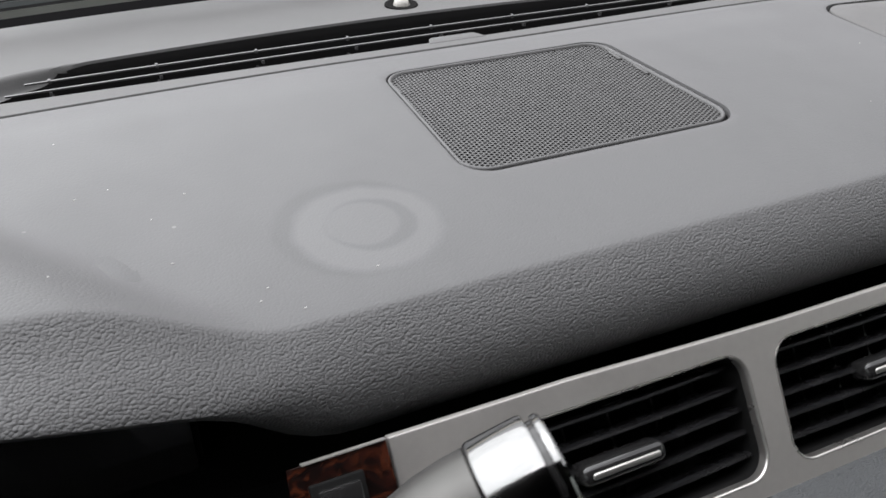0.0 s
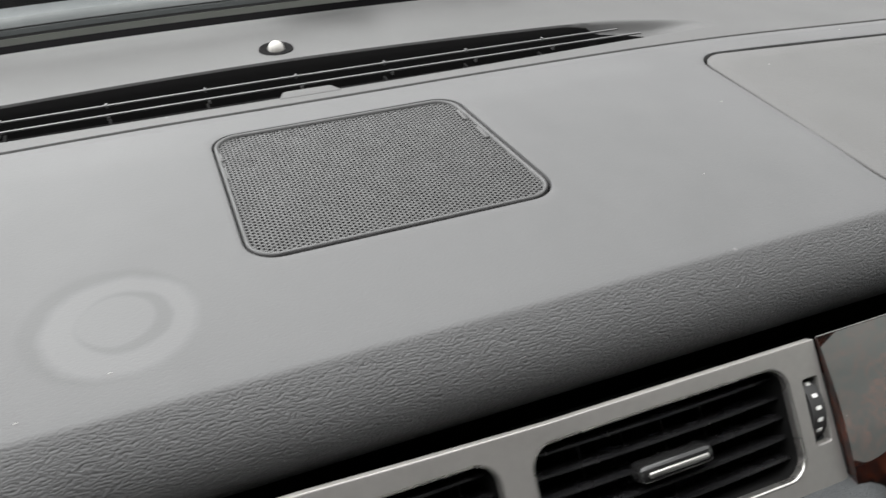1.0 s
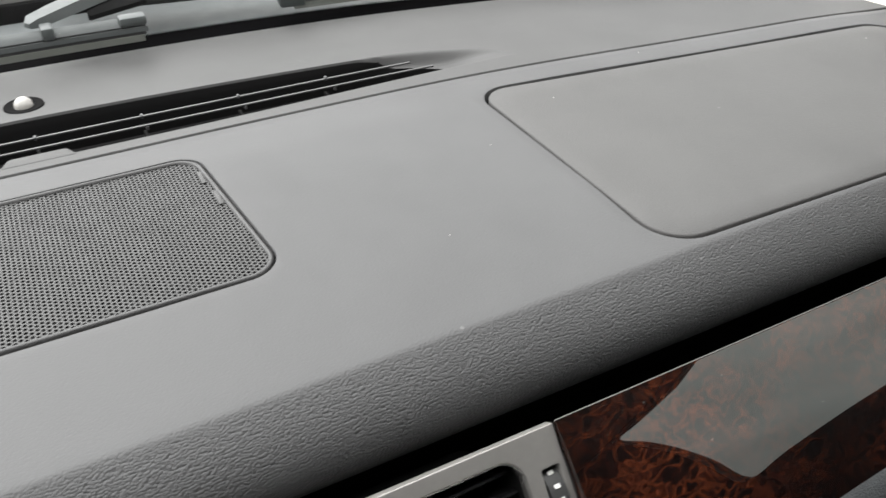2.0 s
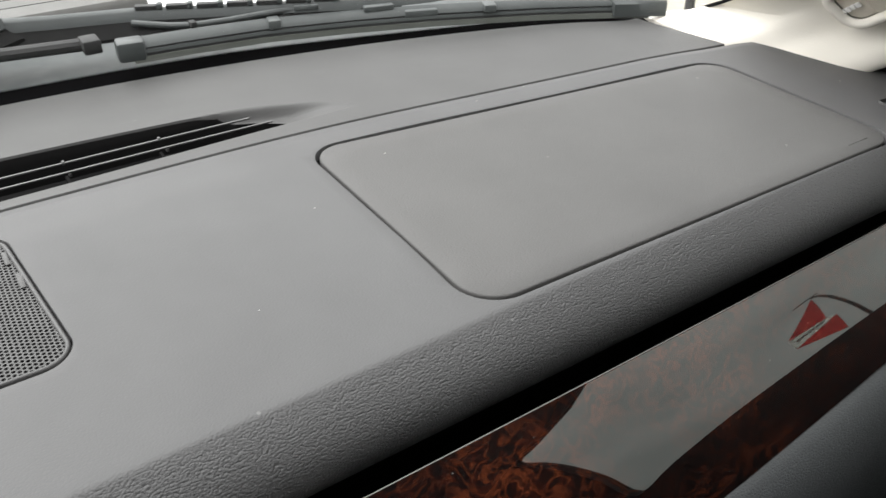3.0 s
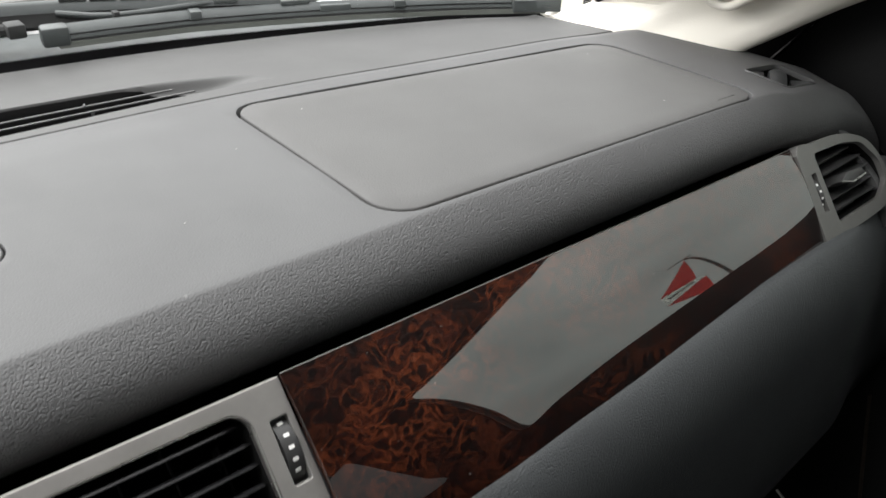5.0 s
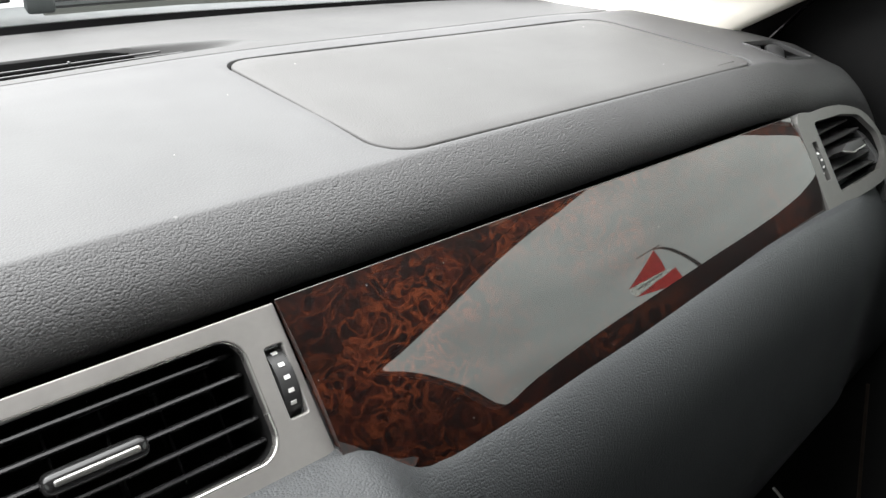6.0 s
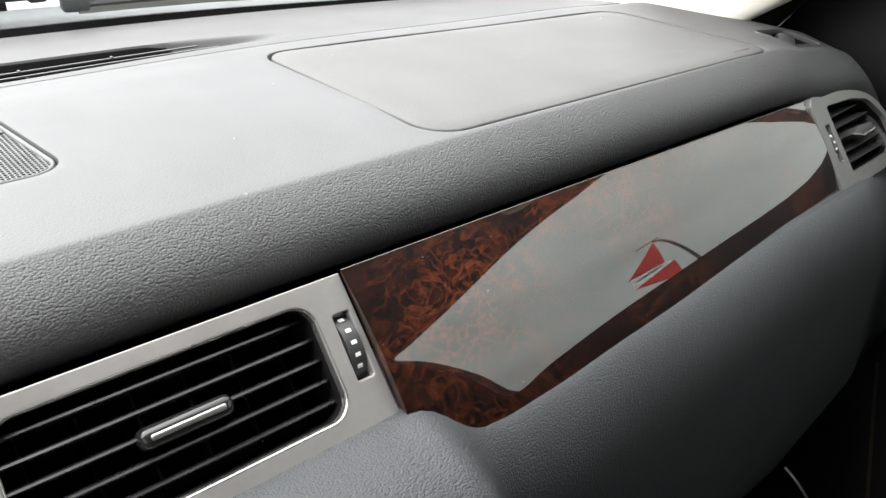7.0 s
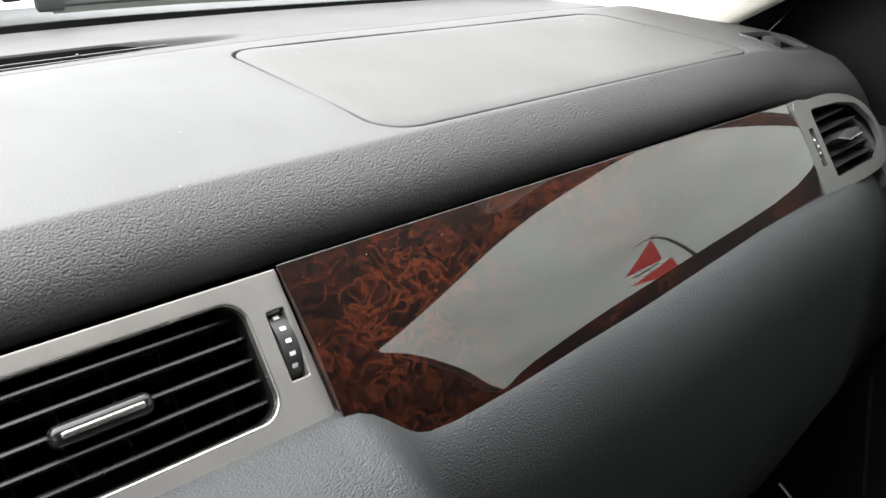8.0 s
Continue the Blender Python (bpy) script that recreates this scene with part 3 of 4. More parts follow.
def air_vent(x0, x1, label):
    """One rectangular vent: duct, five slats, upright vanes behind and a tab."""
    mid = (x0 + x1) / 2
    v = thing("air_vent", FACE @ Vector((mid, -0.04, -0.02)), label, "air vent", "center vents")
    o = hole_o(x0, x1)
    rings = [[(p.x, p.y, z) for p in inset(o, d)] for d, z in ((0.0012, -0.0050), (0.0016, -0.050))]
    tub = loft(rings, caps=False)
    tub.faces.new([w for w in tub.verts][len(o):])
    part("duct", on_face(tub), M_DEEP, v, "black duct", angle=60)
    for s in (-0.0165, -0.0275, -0.0385, -0.0495, -0.0605):
        rings = []
        for i in range(13):
            x = x0 + 0.002 + (x1 - x0 - 0.004) * i / 12
            bow = -0.0032 * ((x - mid) / 0.073) ** 2
            prof = [(0.0015, -0.0026), (0.0014, -0.0012), (0.0008, -0.0001), (-0.0003, 0.0003), (-0.0011, -0.0005), (-0.0015, -0.0018), (-0.0024, -0.019), (-0.0012, -0.019)]
            rings.append([(x, s + a, -0.0055 + b + bow) for a, b in prof])
        part("slat", on_face(loft(rings)), M_SLAT, v, angle=40)
    for i in range(6):
        x = x0 + (x1 - x0) * (i + 0.5) / 6
        part("vane", on_face(box(x - 0.0006, x + 0.0006, -0.066, -0.013, -0.045, -0.028)), M_SLAT, v)
    tab = on_face(box(mid - 0.0222, mid + 0.0222, -0.0447, -0.0345, -0.012, 0.0024, 0.0042, seg=4))
    knob = part("tab", tab, M_GLOSS, v, "gloss black tab")
    part("strip", on_face(box(mid - 0.0178, mid + 0.0178, -0.0412, -0.0382, 0.0006, 0.0034, 0.0011, seg=3)), M_LIP, knob, "chrome strip")
    return v


vent_right = air_vent(0.0170, 0.1690, "black center air vent with five slats and chrome tab")
copy_thing(vent_right, Matrix.Translation((-0.168, 0, 0)) @ vent_right.matrix_basis)


def thumb_wheel(x, s0, s1, width, label, put=on_face):
    """An upright vent wheel in its slot: drum with fine ribs and white marks."""
    mid, r = (s0 + s1) / 2, (s1 - s0) * 0.62
    w = thing("vent_wheel", FACE @ Vector((x, -mid, -0.01)), label, "vent wheel", "vent wheels")
    deep = r - 0.0012
    rings = []
    for k in range(2):
        xx = x + (k - 0.5) * width
        rings.append([(xx, -mid + (r - (0.0004 if j % 2 else 0)) * math.sin(a), -deep + (r - (0.0004 if j % 2 else 0)) * math.cos(a)) for j, a in ((j, 2 * math.pi * j / 120) for j in range(120))])
    drum = part("drum", put(loft(rings)), M_RIM, w, angle=60)
    for j, a in enumerate((-38, -20, -3, 14, 31)):
        m = Matrix.Translation((x, -mid, -deep)) @ Matrix.Rotation(radians(a), 4, "X")
        part("mark", put(box(-min(0.0015, width * 0.22), min(0.0015, width * 0.22), -0.0010, 0.0010, r - 0.0004, r + 0.0002, m=m)), M_TICK, drum, "white mark")
    part("slot_wall", put(box(x - width * 0.62, x + width * 0.62, -s1, -s0, -0.034, -0.030)), M_DEEP, w)
    return w


thumb_wheel(0.1835, 0.0195, 0.0555, 0.0088, "black ribbed vent wheel with white marks")
thumb_wheel(-0.1635, 0.0195, 0.0555, 0.0088, "black ribbed vent wheel with white marks")

# burl wood panel: gently crowned plate, with a dip in its lower edge
LOWER = [(0.1945, 0.0815), (0.204, 0.083), (0.214, 0.087), (0.222, 0.095), (0.229, 0.101), (0.237, 0.106), (0.257, 0.1087), (0.306, 0.1075), (0.362, 0.1037),
         (0.425, 0.101), (0.5, 0.096), (0.587, 0.091), (0.679, 0.0885)]


def low_edge(x):
    if x <= LOWER[0][0]:
        return LOWER[0][1]
    for (a, u), (b, v) in zip(LOWER, LOWER[1:]):
        if x <= b:
            return u + (v - u) * step(0, 1, (x - a) / (b - a)) if x < 0.24 else u + (v - u) * (x - a) / (b - a)
    return LOWER[-1][1]


def crown(x, s):
    """The veneer bulges between its long edges and bows back towards the door."""
    u = x - 0.435
    return -0.0038 + CROWN * s * (0.09 - s) + 0.0106 * s - 0.038 * s * u - 0.0445 * (u * u - 0.06) - 0.022 * u


def wood_panel(x_top0, x_top1, x_low0, x_low1, edge_fn, n=90, bowed=True):
    bm = bmesh.new()
    k, cols = 14, []
    for i in range(n + 1):
        col = []
        f = i / n
        for j in range(k + 1):
            g = j / k
            xa, xb = x_top0 + (x_low0 - x_top0) * g, x_top1 + (x_low1 - x_top1) * g
            x = xa + (xb - xa) * f
            s = g * (edge_fn(x_low0 + (x_low1 - x_low0) * f) + 0.003)
            col.append(bm.verts.new((x, -s, crown(x, s) if bowed else 0.0012 + 1.1 * s * (0.09 - s))))
        back = [bm.verts.new((v.co.x, v.co.y, v.co.z - d)) for v, d in ((col[-1], 0.004), (col[0], 0.0014))]
        top = bm.verts.new((col[0].co.x, col[0].co.y + 0.0003, col[0].co.z - 0.0006))
        cols.append(col + back + [top])
    m = len(cols[0])
    for a, b in zip(cols, cols[1:]):
        for j in range(m):
            bm.faces.new((a[j], a[(j + 1) % m], b[(j + 1) % m], b[j]))
    bm.faces.new(cols[0])
    bm.faces.new(cols[-1])
    return on_face(bm)


trim = thing("wood_trim_panel", (0.43, -0.16, -0.08), "glossy dark red burl wood dashboard trim panel", "trim panel")
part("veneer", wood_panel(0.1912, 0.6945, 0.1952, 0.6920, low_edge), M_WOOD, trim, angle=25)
rings = [[(x, a, crown(x, 0.0) + b) for a, b in ((0.0002, -0.0010), (0.0006, -0.0010), (0.0006, -0.0003), (0.0004, -0.0001), (0.0002, -0.0003))] for x in (0.1915 + 0.50 * i / 40 for i in range(41))]
part("edge_strip", on_face(loft(rings)), M_SIDEFRAME, trim, "thin bright upper edge")
trim_l = thing("wood_trim_panel", (-0.21, -0.15, -0.07), "small glossy burl wood trim beside the instrument cluster", "trim panel")
bm = wood_panel(-0.2180, -0.1778, -0.2240, -0.1778, lambda x: 0.080, 20, False)
bm.transform(Matrix.Translation((0, 0.0020, 0.0026)))
part("veneer", bm, M_WOOD, trim_l, angle=25)
part("edge_strip", on_face(box(-0.212, -0.1778, 0.0034, 0.0039, -0.002, 0.0020)), M_BEZEL, trim_l, "thin bright upper edge")
switch = thing("switch", (-0.2, -0.15, -0.06), "square black push switch in the wood trim", "switch")
part("surround", on_face(box(-0.2115, -0.1895, -0.036, -0.0045, 0.000, 0.0042, 0.0010)), M_DEEP, switch)
cap = part("cap", on_face(box(-0.2092, -0.1915, -0.034, -0.0070, 0.001, 0.0066, 0.0016)), M_GLOSS, switch)
part("symbol", on_face(box(-0.2010, -0.1982, -0.0180, -0.0140, 0.0064, 0.0068)), M_TICK, cap, "pale symbol")

# side vent
side = thing("side_air_vent", (0.745, -0.16, -0.08), "rounded satin metal side vent with black slats", "air vent")
SIDE = smooth_poly([(0.680, -0.0880), (0.6830, -0.0068), (0.712, -0.0020), (0.745, -0.0024), (0.776, -0.0085), (0.799, -0.0205), (0.8105, -0.0400), (0.8112, -0.0600), (0.803, -0.0745), (0.784, -0.0835), (0.731, -0.0870)], 5)
SIDE = [SIDE[0]] + SIDE[5:51]
SIDE_HOLE = round_poly([(0.7095, -0.0758), (0.7850, -0.0725), (0.8045, -0.0610), (0.8048, -0.0400), (0.7860, -0.0185), (0.7560, -0.0125), (0.7080, -0.0110)], [0.003, 0.010, 0.010, 0.016, 0.020, 0.030, 0.004], 5)
SIDE_WHEEL = round_poly([(0.6935, -0.0625), (0.7010, -0.0625), (0.7010, -0.0270), (0.6935, -0.0270)], 0.0012, 4)


def on_side(bm):
    """The side vent sits further back and nearer to the door than the middle ones."""
    bm.transform(FACE @ Matrix.Translation((0.0125, 0, -0.0070)))
    return bm


plate = cut(slab(SIDE, -0.010, 0.0008), [slab(SIDE_HOLE, -0.03, 0.03), slab(SIDE_WHEEL, -0.03, 0.03)], 0.0016, 3, 40)
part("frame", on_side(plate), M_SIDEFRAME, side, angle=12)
rings = [[(p.x, p.y, z) for p in inset(SIDE_HOLE, d)] for d, z in ((0.0002, -0.004), (0.0006, -0.050))]
tub = loft(rings, caps=False)
tub.faces.new([w for w in tub.verts][len(SIDE_HOLE):])
part("duct", on_side(tub), M_DEEP, side, "black duct", angle=60)
for s, xb in ((-0.0228, 0.776), (-0.0338, 0.790), (-0.0450, 0.797), (-0.0570, 0.798), (-0.0675, 0.797)):
    rings = []
    for i in range(7):
        x = 0.7095 + (xb - 0.7095) * i / 6
        q = s + 0.0035 * i / 6
        rings.append([(x, q + a, -0.006 + b) for a, b in ((0.0008, -0.0004), (0.0, 0.0004), (-0.0008, -0.0004), (0.0050, -0.020), (0.0062, -0.020))])
    part("slat", on_side(loft(rings)), M_RIM, side, angle=40)
plate_o = [Vector(p) for p in ((0.7270, -0.0435), (0.7450, -0.0485), (0.7700, -0.0465), (0.7660, -0.0395), (0.7400, -0.0385))]
knob = part("tab", on_side(slab(plate_o, -0.016, 0.0045, edge=0.0010)), M_RIM, side, "grey tab")
part("strip", on_side(tube([(0.7275, -0.0437, 0.0044), (0.7450, -0.0486, 0.0046), (0.7698, -0.0466, 0.0044)], 0.0008, 8)), M_LIP, knob, "bright edge")
thumb_wheel(0.6973, 0.0275, 0.0620, 0.0058, "small black vent wheel with white marks", on_side)

# ---------------------------------------------------------------- lower dashboard


def bolster_ring(x):
    u = step(0.200, 0.240, x)
    s = (low_edge(x) if x > 0.1945 else 0.083) + 0.0005
    e = FACE @ Vector((x, -s, 0))
    mid = [(0.006, 0.004), (0.0, 0.0035), (-0.008, 0.0030), (-0.022, 0.0010), (-0.040, -0.004), (-0.058, -0.012), (-0.074, -0.025), (-0.086, -0.043), (-0.093, -0.068), (-0.096, -0.11), (-0.090, -0.20), (-0.060, -0.34)]
    far = [(0.006, 0.000), (0.0, -0.0005), (-0.005, -0.0034), (-0.0115, -0.0098), (-0.018, -0.0190), (-0.0235, -0.0300), (-0.028, -0.0430), (-0.031, -0.059), (-0.033, -0.080), (-0.034, -0.115), (-0.040, -0.20), (0.0, -0.34)]
    end = step(0.70, 0.86, x)
    ring = []
    for (a, b), (c, d) in zip(mid, far):
        ring.append((x, e.y + (a + (c - a) * u) + 0.03 * end, e.z + (b + (d - b) * u) - 0.01 * end))
    ring.append((x, 0.05, -0.42))
    ring.append((x, 0.05, e.z - 0.02))
    ring.append((x, e.y + 0.012, e.z - 0.004))
    return ring


xs = [-0.25 + 1.1705 * i / 160 for i in range(161)]
part("lower_pad", loft([bolster_ring(x) for x in xs]), M_BOLSTER, dashboard, "lower grained pad below the trim", angle=60)
# cheek that wraps the side vent at the door end
rings = []
for i in range(17):
    x = 0.8065 + 0.114 * i / 16
    r = step(0.80, 0.90, x)
    prof = [(-0.022, -0.008 - 0.02 * r), (-0.010, -0.0055 - 0.018 * r), (0.006, -0.0045 - 0.016 * r), (0.03, -0.0045 - 0.014 * r), (0.06, -0.0045 - 0.013 * r), (0.085, -0.0045 - 0.012 * r), (0.100, -0.003 - 0.012 * r), (0.112, -0.03), (0.05, -0.05), (-0.02, -0.05)]
    pts = [FACE @ Vector((x, -q, n - 0.006)) for q, n in prof]
    for p, (q, n) in zip(pts, prof):
        p.z += (top_z(x, -0.1) - 0.004) * max(0.0, min(1.0, 1 - q / 0.05)) if n > -0.04 else -0.02
    rings.append(pts)
part("end_cheek", loft(rings), M_PAD, dashboard, "vinyl wrapping round the side vent", angle=60)
part("core", box(-0.74, 0.90, -0.085, 0.18, -0.40, -0.085), M_DEEP, dashboard, "black inner structure")

# demister nozzle in the end of the dashboard
demist = thing("side_demister", (0.778, -0.05, -0.03), "small four-sided black demister nozzle with two fins", "air vent")
zf = top_z(0.778, -0.05)
rings = [[(p.x, p.y, z + top_z(p.x, p.y)) for p in inset(DEFOG, d)] for d, z in ((0.0002, -0.012), (0.0000, 0.0004), (0.0006, 0.0013), (0.0014, 0.0012), (0.0020, -0.001), (0.0022, -0.004))]
part("frame", loft(rings, caps=False), M_RIM, demist, "raised grey rim", angle=60)
part("well", slab(inset(DEFOG, 0.0004), zf - 0.034, zf - 0.018), M_DEEP, demist)
part("liner", loft([[(p.x, p.y, z + top_z(p.x, p.y)) for p in inset(DEFOG, 0.0022)] for z in (-0.0035, -0.024)], caps=False), M_DEEP, demist, "black inner wall")


def nozzle_fin(p0, p1, height, bow, label):
    """A fin across the nozzle; p runs from its near end to the door end, d along the gaps."""
    rings, n = [], 8
    for i in range(9):
        p = p0 + (p1 - p0) * i / 8
        half = 0.0257 * min(1.0, (0.035 - abs(p)) / 0.029) - 0.0022
        mid = 0.52 * p
        up, down = [], []
        for j in range(n + 1):
            q = 2 * j / n - 1
            d = mid + half * q
            x, y = 0.7778 + 0.56 * p + 0.83 * d, -0.0508 - 0.83 * p + 0.56 * d
            z = top_z(x, y) + height(i / 8) - bow * q * q
            up.append((x, y, z))
            down.append((x, y, z - 0.0080))
        rings.append(up + down[::-1])
    part("fin", loft(rings), M_NOZZLE, demist, label, angle=40)


nozzle_fin(-0.0100, 0.0068, lambda f: 0.0016 - 0.002 * (2 * f - 1) ** 2, 0.0045, "rounded middle fin")
nozzle_fin(-0.0320, -0.0150, lambda f: -0.0006 - 0.0035 * f, 0.0, "small wedge fin")
nozzle_fin(0.0128, 0.0310, lambda f: -0.0080 + 0.0070 * f, 0.0, "wedge fin")

# ---------------------------------------------------------------- driver's side
cluster = thing("instrument_cluster", (-0.38, -0.02, -0.08), "dark instrument cluster in a black hood", "instrument cluster")
part("housing", box(-0.60, -0.243, -0.062, -0.03, -0.17, -0.015), M_DEEP, cluster)
part("lens", box(-0.59, -0.246, -0.064, -0.0625, -0.15, -0.018, 0.0004), M_GLOSS, cluster, "dark glossy lens")
for cx, cz, r in ((-0.300, -0.135, 0.046), (-0.420, -0.135, 0.052)):
    pts = [(cx + r * math.cos(w), -0.066, cz + r * math.sin(w)) for w in (2 * math.pi * i / 40 for i in range(41))]
    part("gauge_ring", tube(pts, 0.0008, 6, False), M_CHROME, cluster, "thin bright gauge ring")

column = thing("steering_column", (-0.36, -0.20, -0.12), "black plastic steering column shroud", "steering column")
rings = []
for i in range(9):
    f = i / 8
    c = Vector((-0.37, -0.10 - 0.16 * f, -0.13 - 0.03 * f))
    r = 0.052 - 0.006 * f
    rings.append([(c.x + r * 1.15 * math.cos(w), c.y, c.z + r * 0.8 * math.sin(w)) for w in (2 * math.pi * j / 24 for j in range(24))])
part("shroud", loft(rings), M_BLACK, column)
lever = thing("gear_lever", (-0.30, -0.19, -0.05), "column gear lever with polished metal knob", "gear lever")
K0, K1 = Vector(KNOB[0]), Vector(KNOB[1])
ax = (K1 - K0).normalized()
part("stalk", tube([Vector((-0.345, -0.19, -0.10)), Vector((-0.30, -0.20, -0.02)), K0 - ax * 0.03, K0 - ax * 0.014], [0.006, 0.006, 0.0060, 0.0070], 14), M_CHROME, lever)
part("grip", tube([K0 - ax * 0.016, K0 - ax * 0.008, K0, K0 + ax * 0.0085, K0 + ax * 0.0136, K0 + ax * 0.0140], [0.0080, 0.0122, 0.0142, 0.0152, 0.0154, 0.0146], 48), M_KNOB, lever)
part("collar", tube([K0 + ax * 0.0136, K0 + ax * 0.0141, K0 + ax * 0.0150, K0 + ax * 0.0285, K0 + ax * 0.0296, K0 + ax * 0.0300], [0.0148, 0.0157, 0.0162, 0.0166, 0.0163, 0.0150], 48), M_CHROME, lever, "polished collar")
part("groove", tube([K0 + ax * 0.0296, K0 + ax * 0.0322], [0.0142, 0.0142], 48), M_GLOSS, lever, "dark groove")
part("end_cap", tube([K0 + ax * 0.0314, K0 + ax * 0.0317, K0 + ax * 0.0332, K0 + ax * 0.0338, K0 + ax * 0.0340], [0.0140, 0.0151, 0.0153, 0.0148, 0.0120], 48), M_CHROME, lever, "polished end ring")

# ---------------------------------------------------------------- windshield, pillar, door
RAKE = Vector((0.0, -0.84, 0.54)).normalized()
windshield = tagged(part("window_1", loft([[Vector((x, band_edge(x) + 0.006, -0.024)) + RAKE * v for v in (0.0, 0.03, 0.1, 0.3, 0.6, 0.835)] for x in (-0.772 + 1.544 * i / 48 for i in range(49))], False, False), M_GLASS), "clear raked windshield with a faint green tint", "windshield", kind="structure")
windshield.visible_shadow = False
FOOT = [(x, panel_edge(x), band_edge(x), top_z(x, panel_edge(x))) for x in (-0.748 + 1.52 * i / 60 for i in range(61))]
band = thing("windshield_edge_band", (0, 0.41, -0.03), "black printed edge band along the windshield base", "edge band", kind="structure")
part("strip", loft([[(x, e + 0.0003, b - 0.040), (x, e + 0.0003, b - 0.0030), (x, 0.5 * (e + g), b - 0.0012), (x, g, b + 0.0006), (x, g + 0.0005, b - 0.040)] for x, e, g, b in FOOT]), M_FRIT, band)
# fringe of printed dots where the band ends
verts, faces = [], []
for row in range(2):
    for k in range(440):
        x = -0.70 + 1.43 * (k + 0.5 * (row % 2)) / 440
        y, z, r = band_edge(x) + 0.0008 + 0.0014 * row, top_z(x, panel_edge(x)) + 0.0006, 0.0008 - 0.0002 * row
        n = len(verts)
        verts += [(x + r * math.cos(w), y + r * math.sin(w), z + h) for h in (0.0, 0.0003) for w in (0.5, 1.55, 2.6, 3.64, 4.69, 5.74)]
        faces += [tuple(range(n + 6, n + 12))] + [(n + q, n + (q + 1) % 6, n + 6 + (q + 1) % 6, n + 6 + q) for q in range(6)]
mesh = bpy.data.meshes.new("dots")
mesh.from_pydata(verts, [], faces)
bm = bmesh.new()
bm.from_mesh(mesh)
bpy.data.meshes.remove(mesh)
tagged(part("dot_fringe", bm, M_FRIT, band, "fine black printed dots"), kind="stuff")

PILLAR_D = Vector((-0.03, -0.835, 0.54)).normalized()
base = [(0.738, 0.262), (0.742, 0.234), (0.745, 0.190), (0.752, 0.145), (0.768, 0.108), (0.777, 0.075), (0.784, 0.052), (0.800, 0.034), (0.828, 0.040), (0.858, 0.085)]
fine = []
for i in range(len(base) - 1):
    p0, p1, p2, p3 = (Vector(base[min(max(i + o, 0), len(base) - 1)]) for o in (-1, 0, 1, 2))
    for j in range(4):
        t = j / 4
        fine.append(0.5 * (2 * p1 + (p2 - p0) * t + (2 * p0 - 5 * p1 + 4 * p2 - p3) * t * t + (3 * p1 - p0 - 3 * p2 + p3) * t ** 3))
fine.append(Vector(base[-1]))
loop = fine + [Vector((0.90, 0.12)), Vector((0.77, 0.275))]
pillar = thing("windshield_pillar_trim", (0.78, 0.1, -0.02), "beige plastic windshield pillar trim", "pillar trim", kind="structure")


def foot(p, f):
    """The trim flares towards the door where it meets the dashboard."""
    return Vector((0.008, -0.014, 0.0)) * (step(0.095, 0.045, p.y) * step(0.11, -0.02, f))


def slim(y, f):
    """Above the tweeter the trim narrows towards the glass."""
    return 0.27 - (0.27 - y) * (1 - 0.6 * step(0.17, 0.42, f))


def glass_edge(z):
    """Where the trim meets the edge of the windshield, at a height."""
    u = (-0.0957 + math.sqrt(max(0.0, 0.0957 ** 2 + 0.028 * (z + 0.0244)))) / 0.014
    v, u = max(0.0, u - 1.2), min(u, 1.2)
    out = 0.035 * step(0.0, 0.5, u)
    return Vector((0.7721 - 0.0239 * u - 0.0321 * u * u - 0.055 * v + 0.757 * out, 0.2609 - 0.22 * u + 0.0298 * u * u - 0.165 * v + 0.585 * out, z - 0.293 * out))


def trim_ring(f):
    """One turn of the trim, f metres along the pillar: from the glass edge round to the door."""
    ring = [foot(p, f) + Vector((p.x + (0.052 - 0.010 * step(0.12, 0.22, p.y)) * step(-0.03, 0.11, f) - 0.26 * max(0.0, f - 0.16), slim(p.y, f), -0.012)) + PILLAR_D * f for p in loop]
    rim = glass_edge(ring[0].z)
    for k in range(12):
        ring[k] = ring[k].lerp(rim.lerp(ring[12], k / 12) + Vector((-0.010, -0.007, 0)) * (k / 12 * (1 - k / 12)), step(-0.01, 0.05, f) if k else 1.0)
    ring[-1] = rim + Vector((0.05, 0.03, -0.03))
    return ring


rings = [trim_ring(i / 30) for i in range(20)]
part("cover", loft([[Vector((p.x, p.y, -0.060)) for p in rings[0]]] + rings), M_BEIGE, pillar, angle=50)
edge = [glass_edge(-0.0244 + 0.011 * i) - Vector((0.002, 0.002, 0)) for i in range(14)]
pillar_l = thing("windshield_pillar_trim", (-0.78, 0.1, -0.02), "beige plastic windshield pillar trim on the driver's side", "pillar trim", kind="structure")
part("cover", loft([[Vector((-p.x, p.y, -0.060)) for p in loop]] + [[Vector((-(p.x + 0.034 * step(-0.03, 0.11, i / 30)) - 2 * PILLAR_D.x * i / 30, p.y, -0.012)) + PILLAR_D * (1.0 * i / 30) for p in loop] for i in range(31)]), M_BEIGE, pillar_l, angle=50)
part("edge_seal", tube(edge, [0.0014 + 0.0001 * i for i in range(14)], 8), M_DEEP, pillar, "black glass edge seal")

